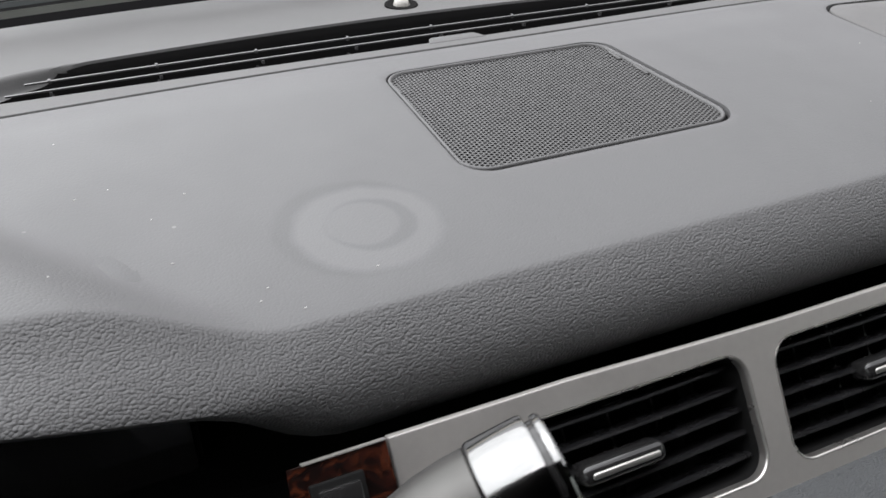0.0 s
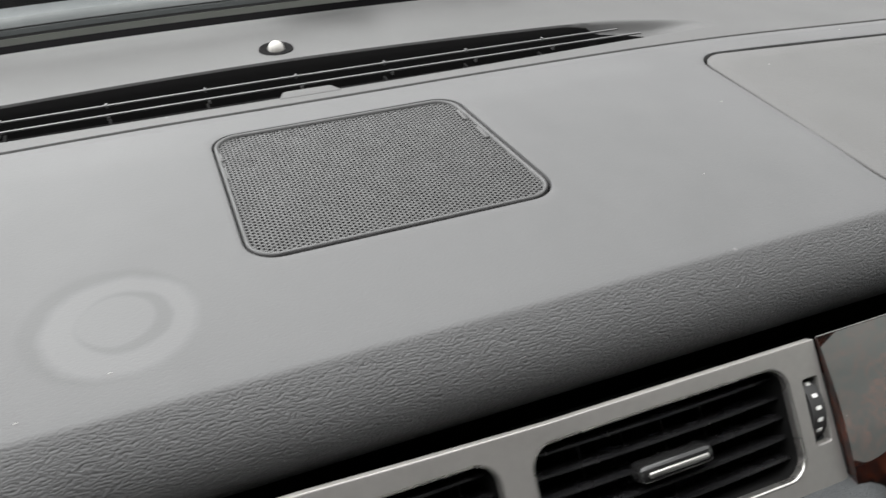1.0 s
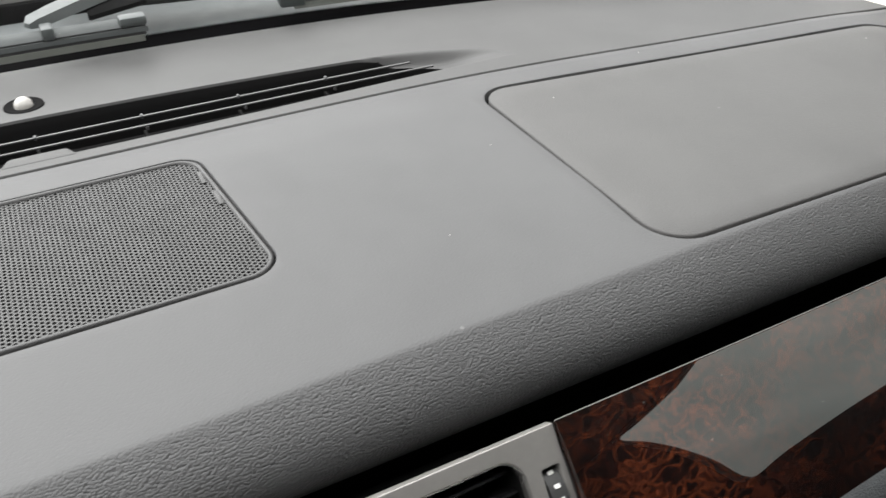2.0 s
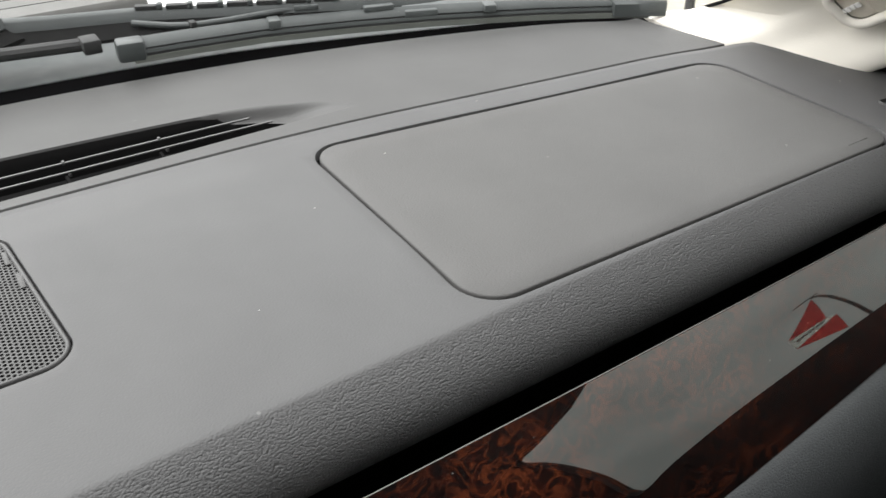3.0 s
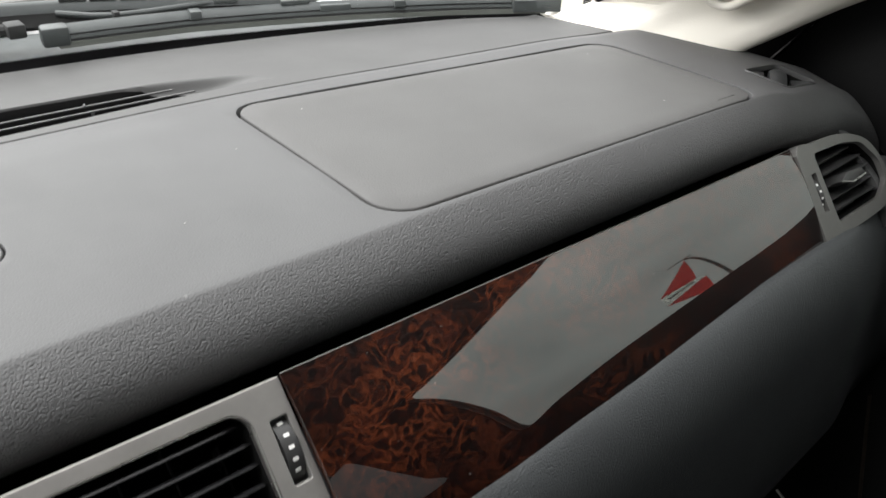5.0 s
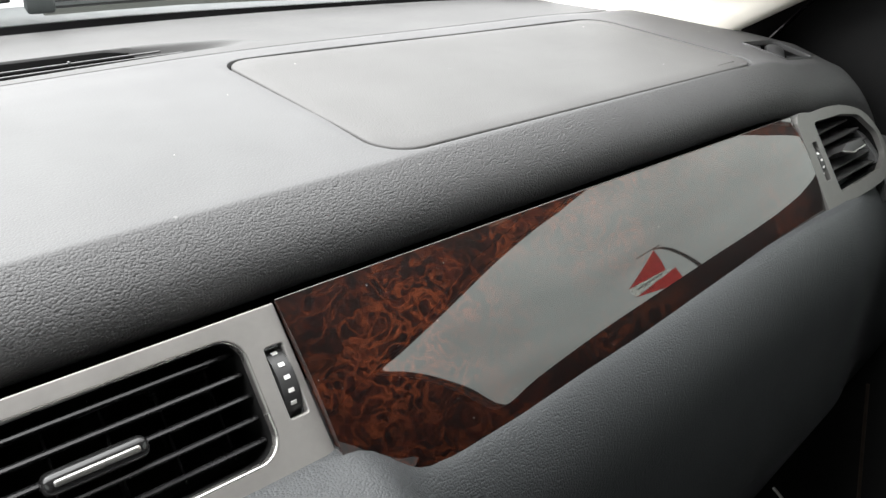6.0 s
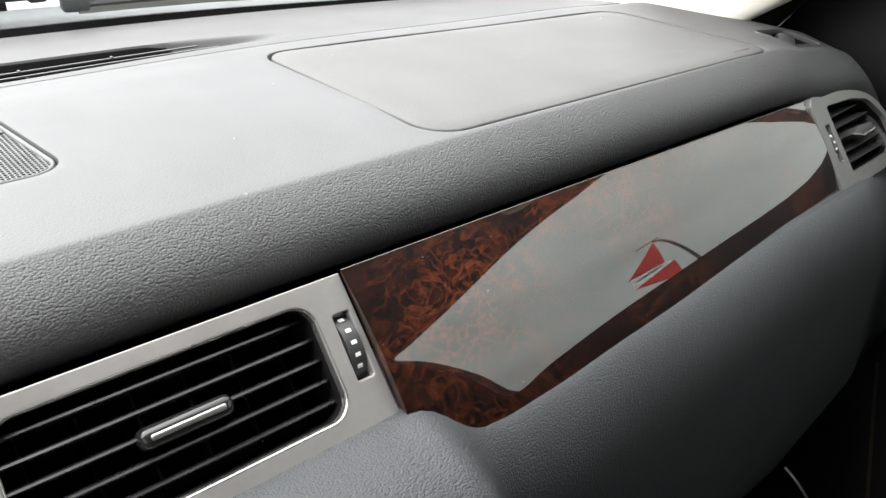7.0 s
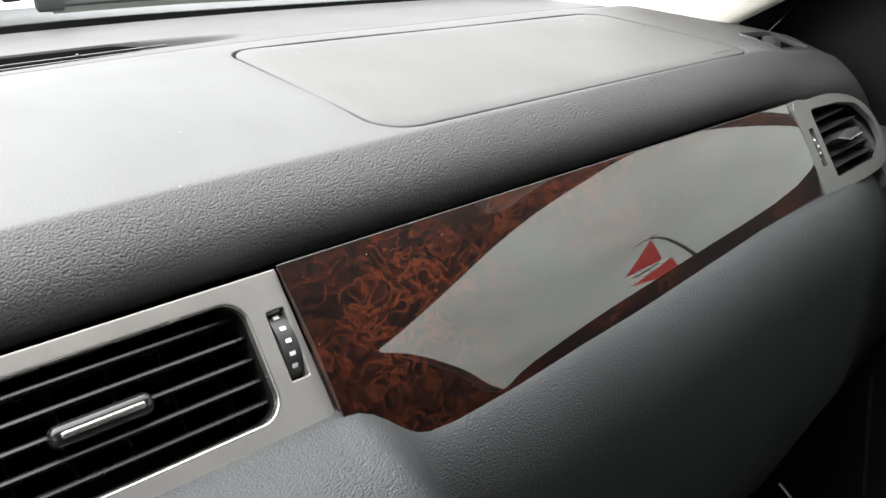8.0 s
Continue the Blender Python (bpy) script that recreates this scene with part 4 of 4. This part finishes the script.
# tweeter pod on the pillar
pod = thing("tweeter_pod", POD_C, "beige oval tweeter pod with fine grille on the pillar", "speaker")
pn = Vector((-0.82, -0.29, -0.49)).normalized()
pu = PILLAR_D - PILLAR_D.dot(pn) * pn
pu.normalize()
pv = pn.cross(pu)
pu, pv = (pu * 1.03 + pv * 0.145) * 0.978, (pv * 1.03 - pu * 0.145) * 0.978
POD = Matrix((( pu.x, pv.x, pn.x, POD_C[0]), (pu.y, pv.y, pn.y, POD_C[1]), (pu.z, pv.z, pn.z, POD_C[2]), (0, 0, 0, 1)))
oval = round_poly([(-0.043, -0.0265), (0.045, -0.031), (0.045, 0.031), (-0.043, 0.0265)], [0.022, 0.027, 0.027, 0.022], 8)
rings = []
for d, z in ((-0.003, -0.03), (-0.002, -0.002), (-0.0005, 0.005), (0.003, 0.008), (0.0065, 0.0075), (0.0085, 0.005), (0.009, 0.003)):
    rings.append([(p.x, p.y, z) for p in inset(oval, d)])
bm = loft(rings, caps=False)
bm.transform(POD)
part("shell", bm, M_BEIGE, pod, angle=60)
core = inset(oval, 0.0088)
bm = slab(core, -0.006, 0.0010)
bm.transform(POD)
part("backing", bm, M_BEIGE_MESH, pod, "darker backing")
for i in range(30):
    v = -0.0235 + 0.047 * i / 29
    xs = [p.x for p in core if abs(p.y - v) < 0.006]
    lo = min(xs) + (0.022 if -0.02 < v < 0.014 else 0.0)
    bm = box(lo, max(xs), v - 0.0006, v + 0.0006, 0.0008, 0.0026, 0.0003, seg=1)
    bm.transform(POD)
    part("grille_bar", bm, M_BEIGE_MESH, pod)
for i in range(4):
    bm = box(-0.037 + i * 0.0052, -0.0330 + i * 0.0052, -0.0060, -0.0010, 0.0012, 0.0034, 0.0004, seg=1)
    bm.transform(POD)
    part("letter_bar", bm, M_TICK, pod, "white mark")

# cabin round the camera
# out-of-view roof, its dark tone holds back light on the roll and wood
head = [[(x, -0.305, 0.424), (x, -0.36, 0.430), (x, -0.62, 0.555), (x, -1.3, 0.61), (x, -2.65, 0.70), (x, -2.65, 0.75), (x, -0.60, 0.61), (x, -0.42, 0.51), (x, -0.310, 0.436)] for x in (-0.9216, 0.9216)]
tagged(part("ceiling", loft(head), M_LINER), "unseen roof liner, made dark to hold back bounced light", "roof liner", kind="structure")
tagged(part("floor", box(-0.9216, 0.9216, -2.65, 0.25, -0.80, -0.76), M_DEEP), "dark carpet floor of the cabin", "floor", kind="structure")
tagged(part("wall_rear", box(-0.9466, 0.9466, -2.70, -2.6502, -0.8, 0.75), M_DOOR), "dark rear wall of the cabin", "wall", kind="structure")
tagged(part("wall_front", box(-0.9216, 0.9216, 0.19, 0.23, -0.7598, -0.10), M_DEEP), "dark firewall below the dashboard", "wall", kind="structure")


def yz_plate(pts, x0, x1, holes):
    def prism(outline, a, b):
        return loft([[(a, y, z) for y, z in outline], [(b, y, z) for y, z in outline]])
    return cut(prism(pts, x0, x1), [prism(h, x0 - 0.05, x1 + 0.05) for h in holes])


SIDE_O = [(0.20, -0.80), (0.20, -0.02), (0.10, 0.055), (-0.34, 0.40), (-0.50, 0.60), (-1.30, 0.66), (-2.65, 0.75), (-2.65, -0.80)]
FRONT_W = smooth_poly([(-1.262, 0.592), (-1.215, 0.475), (-1.175, 0.36), (-1.120, 0.158), (-1.062, -0.046), (-0.90, -0.022), (-0.70, -0.008), (-0.48, -0.020), (-0.285, -0.040), (-0.207, 0.000),
                       (-0.205, 0.075), (-0.222, 0.155), (-0.262, 0.245), (-0.345, 0.342), (-0.460, 0.422), (-0.575, 0.474), (-0.715, 0.512), (-0.965, 0.552), (-1.15, 0.578)], 4)
FRONT_W = [(p.x, p.y) for p in FRONT_W]
REAR_W = smooth_poly([(-1.455, -0.055), (-1.525, 0.057), (-1.640, 0.260), (-1.737, 0.462), (-1.805, 0.590), (-1.900, 0.640), (-2.20, 0.640), (-2.42, 0.610), (-2.50, 0.48), (-2.50, 0.15), (-2.44, -0.03), (-2.0, -0.05)], 4)
REAR_W = [(p.x, p.y) for p in REAR_W]
QUARTER_W = [(-0.186, 0.000), (-0.100, -0.010), (-0.115, 0.055), (-0.150, 0.105), (-0.196, 0.160), (-0.186, 0.080)]
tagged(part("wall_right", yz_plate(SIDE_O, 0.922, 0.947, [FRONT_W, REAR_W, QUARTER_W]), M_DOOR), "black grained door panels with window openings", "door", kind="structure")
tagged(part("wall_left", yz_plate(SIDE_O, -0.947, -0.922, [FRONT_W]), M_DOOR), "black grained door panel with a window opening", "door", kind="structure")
for name, x, outline, label, mat in (("window_2", 0.935, FRONT_W, "grey-green tinted side window glass", M_SIDE), ("window_3", 0.935, QUARTER_W, "small tinted quarter window ahead of the door glass", M_SIDE), ("window_4", 0.935, REAR_W, "dark privacy glass of the rear door", M_PRIVACY), ("window_5", -0.935, FRONT_W, "grey-green tinted driver's window glass", M_SIDE)):
    bm = loft([[(x - 0.002, y, z) for y, z in outline], [(x + 0.002, y, z) for y, z in outline]])
    pane = tagged(part(name, bm, mat), label, "window", kind="structure")
    pane.visible_shadow = False
tagged(part("trim", tube([(0.919, 0.041, -0.048), (0.919, 0.0200, -0.0200), (0.919, 0.0000, 0.0080), (0.919, -0.024, 0.040), (0.919, -0.13, 0.17)], 0.0026, 8), M_SLAT), "thin grey trim line on the door", "trim", kind="structure")
pocket = [(0.9195, -0.124 - 0.05 * i / 8, -0.6055 - 0.0024 * i - 0.0003 * i * i) for i in range(9)]
tagged(part("trim", tube(pocket, 0.0022, 8), M_LIP), "thin bright curved strip on the door", "trim", kind="structure")
tagged(part("trim", tube([(0.9200, -0.188, -0.39), (0.9200, -0.2015, -0.451), (0.9200, -0.2225, -0.543), (0.9200, -0.240, -0.62)], 0.0022, 8), M_STRIP), "thin dull brown strip on the door", "trim", kind="structure")

# ---------------------------------------------------------------- outside
gr = bmesh.new()
bmesh.ops.create_grid(gr, x_segments=2, y_segments=2, size=400.0)
gr.transform(Matrix.Translation((0, 0, -1.15)))
tagged(part("ground", gr, M_GRAVEL), "pale beige gravel ground", "ground", kind="structure")

hood = thing("hood", (0, 1.0, -0.1), "white painted car hood", "hood")
rows = []
for i in range(25):
    x = -0.93 + 1.86 * i / 24
    ex = abs(x) / 0.93
    col = []
    for j in range(13):
        y = 0.555 + 1.0 * j / 12 - 0.26 * ex ** 3
        z = HOOD_Z - 0.06 * (j / 12) ** 2 - 0.03 * ex ** 4 + 0.02 * (1 - ex ** 2)
        col.append((x * (1 - 0.06 * j / 12), y, z))
    rows.append(col)
bm = loft(rows, False, False)
part("skin", bm, M_PAINT, hood, angle=60)
for sx in (-1, 1):
    part("fender", loft([[(sx * 0.925 * (1 - 0.06 * j / 12), 0.24 + 1.15 * j / 12, HOOD_Z - 0.04 - 0.06 * (j / 12) ** 2), (sx * 0.985 * (1 - 0.04 * j / 12), 0.24 + 1.15 * j / 12, HOOD_Z - 0.10 - 0.06 * (j / 12) ** 2), (sx * 0.995, 0.24 + 1.15 * j / 12, -0.55)] for j in range(13)], False, False), M_PAINT, hood, angle=60)

cowl = thing("cowl_panel", (0, 0.46, -0.03), "grey plastic cowl panel with louvers below the windshield", "cowl panel")
part("sill", loft([[(x, band_edge(x) + 0.0008, b - 0.0004), (x, glass_y(x) + 0.050, b - 0.001), (x, glass_y(x) + 0.110, b - 0.002), (x, glass_y(x) + 0.110, -0.06), (x, band_edge(x) + 0.0008, -0.06)] for x, b in ((x, top_z(x, glass_y(x))) for x in (-0.75 + 1.5 * i / 40 for i in range(41)))]), M_SILL, cowl, "grey sill", angle=50)
part("tray", loft([[(x, glass_y(x) + 0.1104, -0.034), (x, glass_y(x) + 0.112, -0.042), (x, glass_y(x) + 0.135, -0.042), (x, glass_y(x) + 0.19, -0.040), (x, glass_y(x) + 0.20, -0.06), (x, glass_y(x) + 0.1104, -0.07)] for x in (-0.75 + 1.5 * i / 40 for i in range(41))]), M_COWL, cowl, angle=50)
for k in range(8):
    y = 0.535 + 0.025 * k
    w = 0.305 - 0.35 * (y - 0.535) - 1.6 * (y - 0.535) ** 2
    zc = 0.002 + 0.0005 * k
    lean = -0.35 - 3.2 * (y - 0.535)
    prof = ((0.0, -0.004), (0.003, 0.001), (0.0165, 0.006), (0.0195, 0.001), (0.0195, -0.02), (0.0, -0.02))
    # solid black bar drawn as the shadow line behind each louver
    part("louver_shade", box(-w - lean * 0.02, w + lean * 0.02, y + 0.0190, y + 0.0255, -0.02, zc + 0.0040), M_DEEP, cowl, "black bar for the shadow line between louvers")
    part("louver", loft([[(f * (w + lean * dy), y + dy, zc + dz) for dy, dz in prof] for f in (-1.0, -0.5, 0.0, 0.5, 1.0)]), M_LOUVER, cowl)
part("louver_bed", box(-0.28, 0.22, 0.53, 0.735, -0.05, -0.012, 0.004), M_DEEP, cowl)


wiper = thing("windshield_wiper", (0.45, 0.36, 0.0), "dark grey windshield wiper resting on the glass", "wiper")


def run(table, x):
    """y at x along a table of (x, y) points, eased through them."""
    for (a, u), (b, v) in zip(table, table[1:]):
        if x <= b:
            return u + (v - u) * (x - a) / (b - a)
    return table[-1][1]


LINE = [(0.225, 0.3915), (0.30, 0.3850), (0.373, 0.3755), (0.455, 0.3540), (0.532, 0.3290), (0.64, 0.2850), (0.70, 0.2550), (0.745, 0.2290), (0.760, 0.2195)]


def strip(x0, x1, profile, n=44, taper=None, line=None):
    """A bar along a wiper's line; profile: offsets away from and above that line."""
    rings = []
    for i in range(n + 1):
        f = i / n
        x = x0 + (x1 - x0) * f
        k = taper(f) if taper else 1.0
        y = line(x) if line else run(LINE, x)
        rings.append([(x, y + a * k, -0.003 + b) for a, b in profile])
    return loft(rings)


part("squeegee", strip(0.248, 0.742, ((-0.001, -0.006), (0.0035, -0.006), (0.0030, -0.0008), (-0.0004, -0.0008))), M_SQUEEGEE, wiper, "pale worn rubber lip", angle=60)
part("rubber", strip(0.244, 0.742, ((0.0004, -0.0006), (0.005, -0.0006), (0.005, 0.0016), (0.0010, 0.0016))), M_RUBBER, wiper)
part("blade", strip(0.242, 0.744, ((0.0002, 0.0018), (0.0075, 0.0018), (0.0065, 0.0046), (0.0012, 0.0046))), M_WIPER, wiper, angle=60)
part("groove", strip(0.246, 0.742, ((0.0026, 0.0044), (0.0080, 0.0044), (0.0080, 0.0062), (0.0032, 0.0062))), M_RUBBER, wiper, "dark groove")
part("spine", strip(0.250, 0.738, ((0.0024, 0.0064), (0.0180, 0.0056), (0.0165, 0.0128), (0.0056, 0.0104)), taper=lambda f: 1.0 - 0.42 * f), M_SHROUD, wiper, "grey shroud", angle=60)


def block(name, x, dy, dz, size, mat, label="", turn=-12.0):
    """A small rounded block on the wiper's line."""
    c = Vector((x, run(LINE, x) + dy, -0.003 + dz))
    a, b, h = size
    m = Matrix.Translation(c) @ Matrix.Rotation(radians(turn), 4, "Z")
    part(name, box(-a, a, -b, b, -h, h, min(a, b, h) * 0.35, m), mat, wiper, label)


block("end_block", 0.2475, 0.0085, 0.0050, (0.0125, 0.0100, 0.0095), M_WIPER, "grey end block", -8.0)
block("claw", 0.3815, 0.0075, 0.0100, (0.0060, 0.0075, 0.0045), M_CLAW, "grey clip")
block("claw", 0.5230, 0.0050, 0.0075, (0.0170, 0.0040, 0.0036), M_CLAW, "long grey clip", -18.0)
block("claw", 0.5900, 0.0060, 0.0095, (0.0065, 0.0080, 0.0040), M_CLAW, "grey clip", -22.0)
part("end_block", strip(0.708, 0.757, ((-0.003, -0.004), (0.013, -0.004), (0.012, 0.010), (0.004, 0.0125), (-0.002, 0.009)), n=12, taper=lambda f: 1.0 - 0.75 * f ** 3), M_WIPER, wiper, "tapered end block", angle=50)
# arm: a hollow channel seen from below, with a toothed upper edge
ARM = [(0.05, 0.500, 0.006, 0.024), (0.200, 0.458, 0.007, 0.021), (0.268, 0.443, 0.0105, 0.0202), (0.337, 0.4125, 0.0115, 0.0200), (0.418, 0.3800, 0.0110, 0.0200), (0.480, 0.3600, 0.0090, 0.0200), (0.540, 0.3415, 0.0110, 0.0195), (0.552, 0.3370, 0.0125, 0.0170)]
part("arm", loft([[(x, y, z0), (x, y + 0.003, z1 - 0.002), (x, y + 0.006, z1), (x, y + 0.012, z1), (x, y + 0.012, z0)] for x, y, z0, z1 in ARM]), M_SHROUD, wiper, "grey wiper arm", angle=40)
# black body below the arm stands for the shadow inside its channel
arm_shade = [(0.05, 0.500, 0.030), (0.200, 0.458, 0.026), (0.268, 0.443, 0.022), (0.337, 0.4125, 0.016), (0.418, 0.380, 0.011), (0.480, 0.360, 0.004), (0.510, 0.352, 0.001)]
part("arm_shade", loft([[(x, y + 0.002, 0.0110), (x, y - d, 0.0040), (x, y - d, 0.0010), (x, y + 0.008, 0.0010)] for x, y, d in arm_shade]), M_DEEP, wiper, "black body for the shadow inside the arm")
for i in range(7):
    x = 0.2800 + 0.0262 * i
    y = run([(a[0], a[1]) for a in ARM], x) + 0.008
    turn = Matrix.Translation((x, y, 0.0214)) @ Matrix.Rotation(radians(-22), 4, "Z")
    part("slot", box(-0.0100, 0.0100, -0.0040, 0.0030, -0.0016, 0.0022, 0.0004, turn, 1), M_RUBBER, wiper, "dark slot")
    part("tooth", box(0.0100, 0.0152, -0.0048, 0.0030, -0.0016, 0.0038, 0.0008, turn, 1), M_SHROUD, wiper, "grey tooth")
hose = [Vector((0.262, 0.436, 0.012)), Vector((0.29, 0.418, 0.010)), Vector((0.311, 0.407, 0.010)), Vector((0.345, 0.400, 0.011)), Vector((0.390, 0.393, 0.013)), Vector((0.412, 0.388, 0.014))]
part("hose", tube(hose, 0.0030, 10), M_WIPER, wiper, "thin grey washer hose")
part("hose_clip", box(0.3070, 0.3130, 0.4010, 0.4100, 0.0070, 0.0145, 0.001), M_RUBBER, wiper, "small dark clip")
part("nozzle", box(0.4060, 0.4300, 0.3800, 0.3880, 0.0130, 0.0180, 0.0012, Matrix.Translation((0.418, 0.384, 0)) @ Matrix.Rotation(radians(-20), 4, "Z") @ Matrix.Translation((-0.418, -0.384, 0))), M_CLAW, wiper, "grey washer nozzle")
part("latch", box(0.4690, 0.5000, 0.3520, 0.3600, 0.0080, 0.0140, 0.0015, Matrix.Translation((0.485, 0.356, 0)) @ Matrix.Rotation(radians(-14), 4, "Z") @ Matrix.Translation((-0.485, -0.356, 0))), M_CLAW, wiper, "grey latch")
part("joint", box(0.2080, 0.2240, 0.3980, 0.4180, 0.0030, 0.0160, 0.002), M_RUBBER, wiper, "dark joint block")
part("pin", tube([(0.10, 0.440, 0.006), (0.215, 0.412, 0.009)], 0.0060, 10), M_RUBBER, wiper, "dark round pin")
wiper_l = thing("windshield_wiper", (-0.2, 0.38, 0.0), "dark grey windshield wiper on the driver's side", "wiper")


def left_line(x):
    return glass_y(x) - 0.0285


for name, x0, x1, profile, mat in (
        ("squeegee", -0.620, 0.108, ((-0.001, -0.006), (0.0035, -0.006), (0.0030, -0.0008), (-0.0004, -0.0008)), M_SQUEEGEE),
        ("rubber", -0.620, 0.110, ((0.0004, -0.0006), (0.005, -0.0006), (0.005, 0.0016), (0.0010, 0.0016)), M_RUBBER),
        ("blade", -0.622, 0.112, ((0.0002, 0.0018), (0.0075, 0.0018), (0.0065, 0.0056), (0.0012, 0.0056)), M_WIPER),
        ("groove", -0.620, 0.111, ((0.0026, 0.0054), (0.0080, 0.0054), (0.0080, 0.0068), (0.0032, 0.0068)), M_RUBBER),
        ("spine", -0.610, 0.092, ((0.0024, 0.0070), (0.0140, 0.0062), (0.0125, 0.0118), (0.0056, 0.0104)), M_SHROUD)):
    part(name, strip(x0, x1, profile, line=left_line), mat, wiper_l, angle=60)
part("end_cap", box(0.0900, 0.1130, left_line(0.10) + 0.0010, left_line(0.10) + 0.0150, 0.0030, 0.0120, 0.0030), M_CLAW, wiper_l, "grey end cap")
part("claw", box(0.0290, 0.0390, left_line(0.03) + 0.0000, left_line(0.03) + 0.0170, 0.0030, 0.0135, 0.0020), M_CLAW, wiper_l, "grey clip")
along_arm, across_arm = Vector((0.84, 0.54, 0.04)).normalized(), Vector((-0.54, 0.84, 0.0))
start = Vector((0.026, 0.4000, 0.0100))
rings = []
for d, w, h in ((-0.006, 0.004, 0.004), (0.000, 0.009, 0.007), (0.020, 0.0105, 0.008), (0.075, 0.0115, 0.009), (0.110, 0.0120, 0.009), (0.150, 0.0125, 0.009)):
    c = start + along_arm * d
    rings.append([c - across_arm * w, c - across_arm * w * 0.8 + Vector((0, 0, h)), c + across_arm * w * 0.8 + Vector((0, 0, h)), c + across_arm * w])
part("arm", loft(rings), M_CLAW, wiper_l, "grey wiper arm", angle=50)
# same black stand-in for the shadow inside this arm
rings = []
for d, w in ((0.045, 0.003), (0.085, 0.015), (0.120, 0.020), (0.150, 0.021)):
    c = start + along_arm * d - across_arm * 0.0112 - Vector((0, 0, 0.0015))
    rings.append([c, c - across_arm * w - Vector((0, 0, 0.004)), c - across_arm * w - Vector((0, 0, 0.008)), c - Vector((0, 0, 0.008))])
part("arm_shade", loft(rings), M_DEEP, wiper_l, "black body for the shadow inside the arm")

mast = thing("antenna", (0.963, 0.36, -0.1), "thin black radio antenna on the fender", "antenna")
part("foot", tube([(0.966, 0.36, -0.13), (0.966, 0.36, -0.075), (0.964, 0.36, -0.050), (0.962, 0.36, -0.045)], [0.0075, 0.0070, 0.0055, 0.003], 14), M_RUBBER, mast)
part("rod", tube([(0.962, 0.36, -0.05), (0.967, 0.36, -0.017), (1.05, 0.34, 0.55)], 0.0018, 8), M_RUBBER, mast)

# pennant on a bent pole in the yard
flag = thing("pennant", (6.0, -3.97, -1.15), "red and white pennant on a bent black pole", "flag")
part("pole", tube([(6.0, y, z) for y, z in ((-3.99, -1.16), (-3.985, -0.4), (-3.975, 0.12), (-3.972, 0.77), (-3.92, 1.36), (-3.89, 1.72), (-3.90, 1.92), (-3.95, 2.02))], 0.022, 8), M_BLACK, flag)
part("cross_bar", tube([(5.99, -4.19, 2.105), (5.99, -4.02, 2.062), (5.99, -3.85, 2.007)], 0.015, 8), M_BLACK, flag)


def cloth(pts, mat, label, x=5.97):
    """A sheet of cloth with a thin edge; it billows a little towards its tip."""
    a = [(x - 0.05 * (y + 3.96), y, z) for y, z in pts]
    part("cloth", loft([a, [(p[0] + 0.006, p[1], p[2]) for p in a]]), mat, flag, label)


cloth([(-3.96, 1.988), (-4.229, 1.328), (-4.775, 1.507)], M_RED, "red stripe")
cloth([(-4.231, 1.326), (-4.130, 1.225), (-4.845, 1.165), (-4.775, 1.503)], M_CLOTH, "white stripe")
cloth([(-4.132, 1.222), (-4.248, 0.707), (-4.848, 1.160)], M_RED, "red stripe")
for i in range(7):
    y = -4.30 - 0.062 * i
    z = 1.30 + 0.006 * i
    cloth([(y, z + 0.022), (y, z - 0.022), (y - 0.042, z - 0.018), (y - 0.042, z + 0.026)], M_BLACK, "dark bar of writing", 5.962)

# pale flecks of dust lying on the vinyl
random.seed(5)
bm = bmesh.new()
spots = [(-0.279, 0.115), (-0.273, 0.051), (-0.241, 0.019), (-0.284, -0.047), (-0.203, -0.053), (-0.208, -0.061), (-0.192, -0.072), (-0.154, -0.056), (-0.257, 0.055), (0.756, 0.012)]
spots += [(random.uniform(-0.25, 0.70), random.uniform(-0.07, 0.16)) for _ in range(9)]
for x, y in spots:
    a, l = random.uniform(0, 3.14), random.uniform(0.0004, 0.0008)
    u, v = Vector((math.cos(a) * l, math.sin(a) * l, 0)), Vector((-math.sin(a), math.cos(a), 0)) * random.uniform(0.0003, 0.0005)
    c = Vector((x, y, top_z(x, y) + 0.0004))
    q = [bm.verts.new(c + d) for d in (u, v, -u, -v, Vector((0, 0, 0.0004)))]
    for k in range(4):
        bm.faces.new((q[k], q[(k + 1) % 4], q[4]))
    bm.faces.new(q[:4])
tagged(part("dust", bm, M_GREYINK), "tiny white flecks of dust on the dashboard", "dust", kind="stuff")
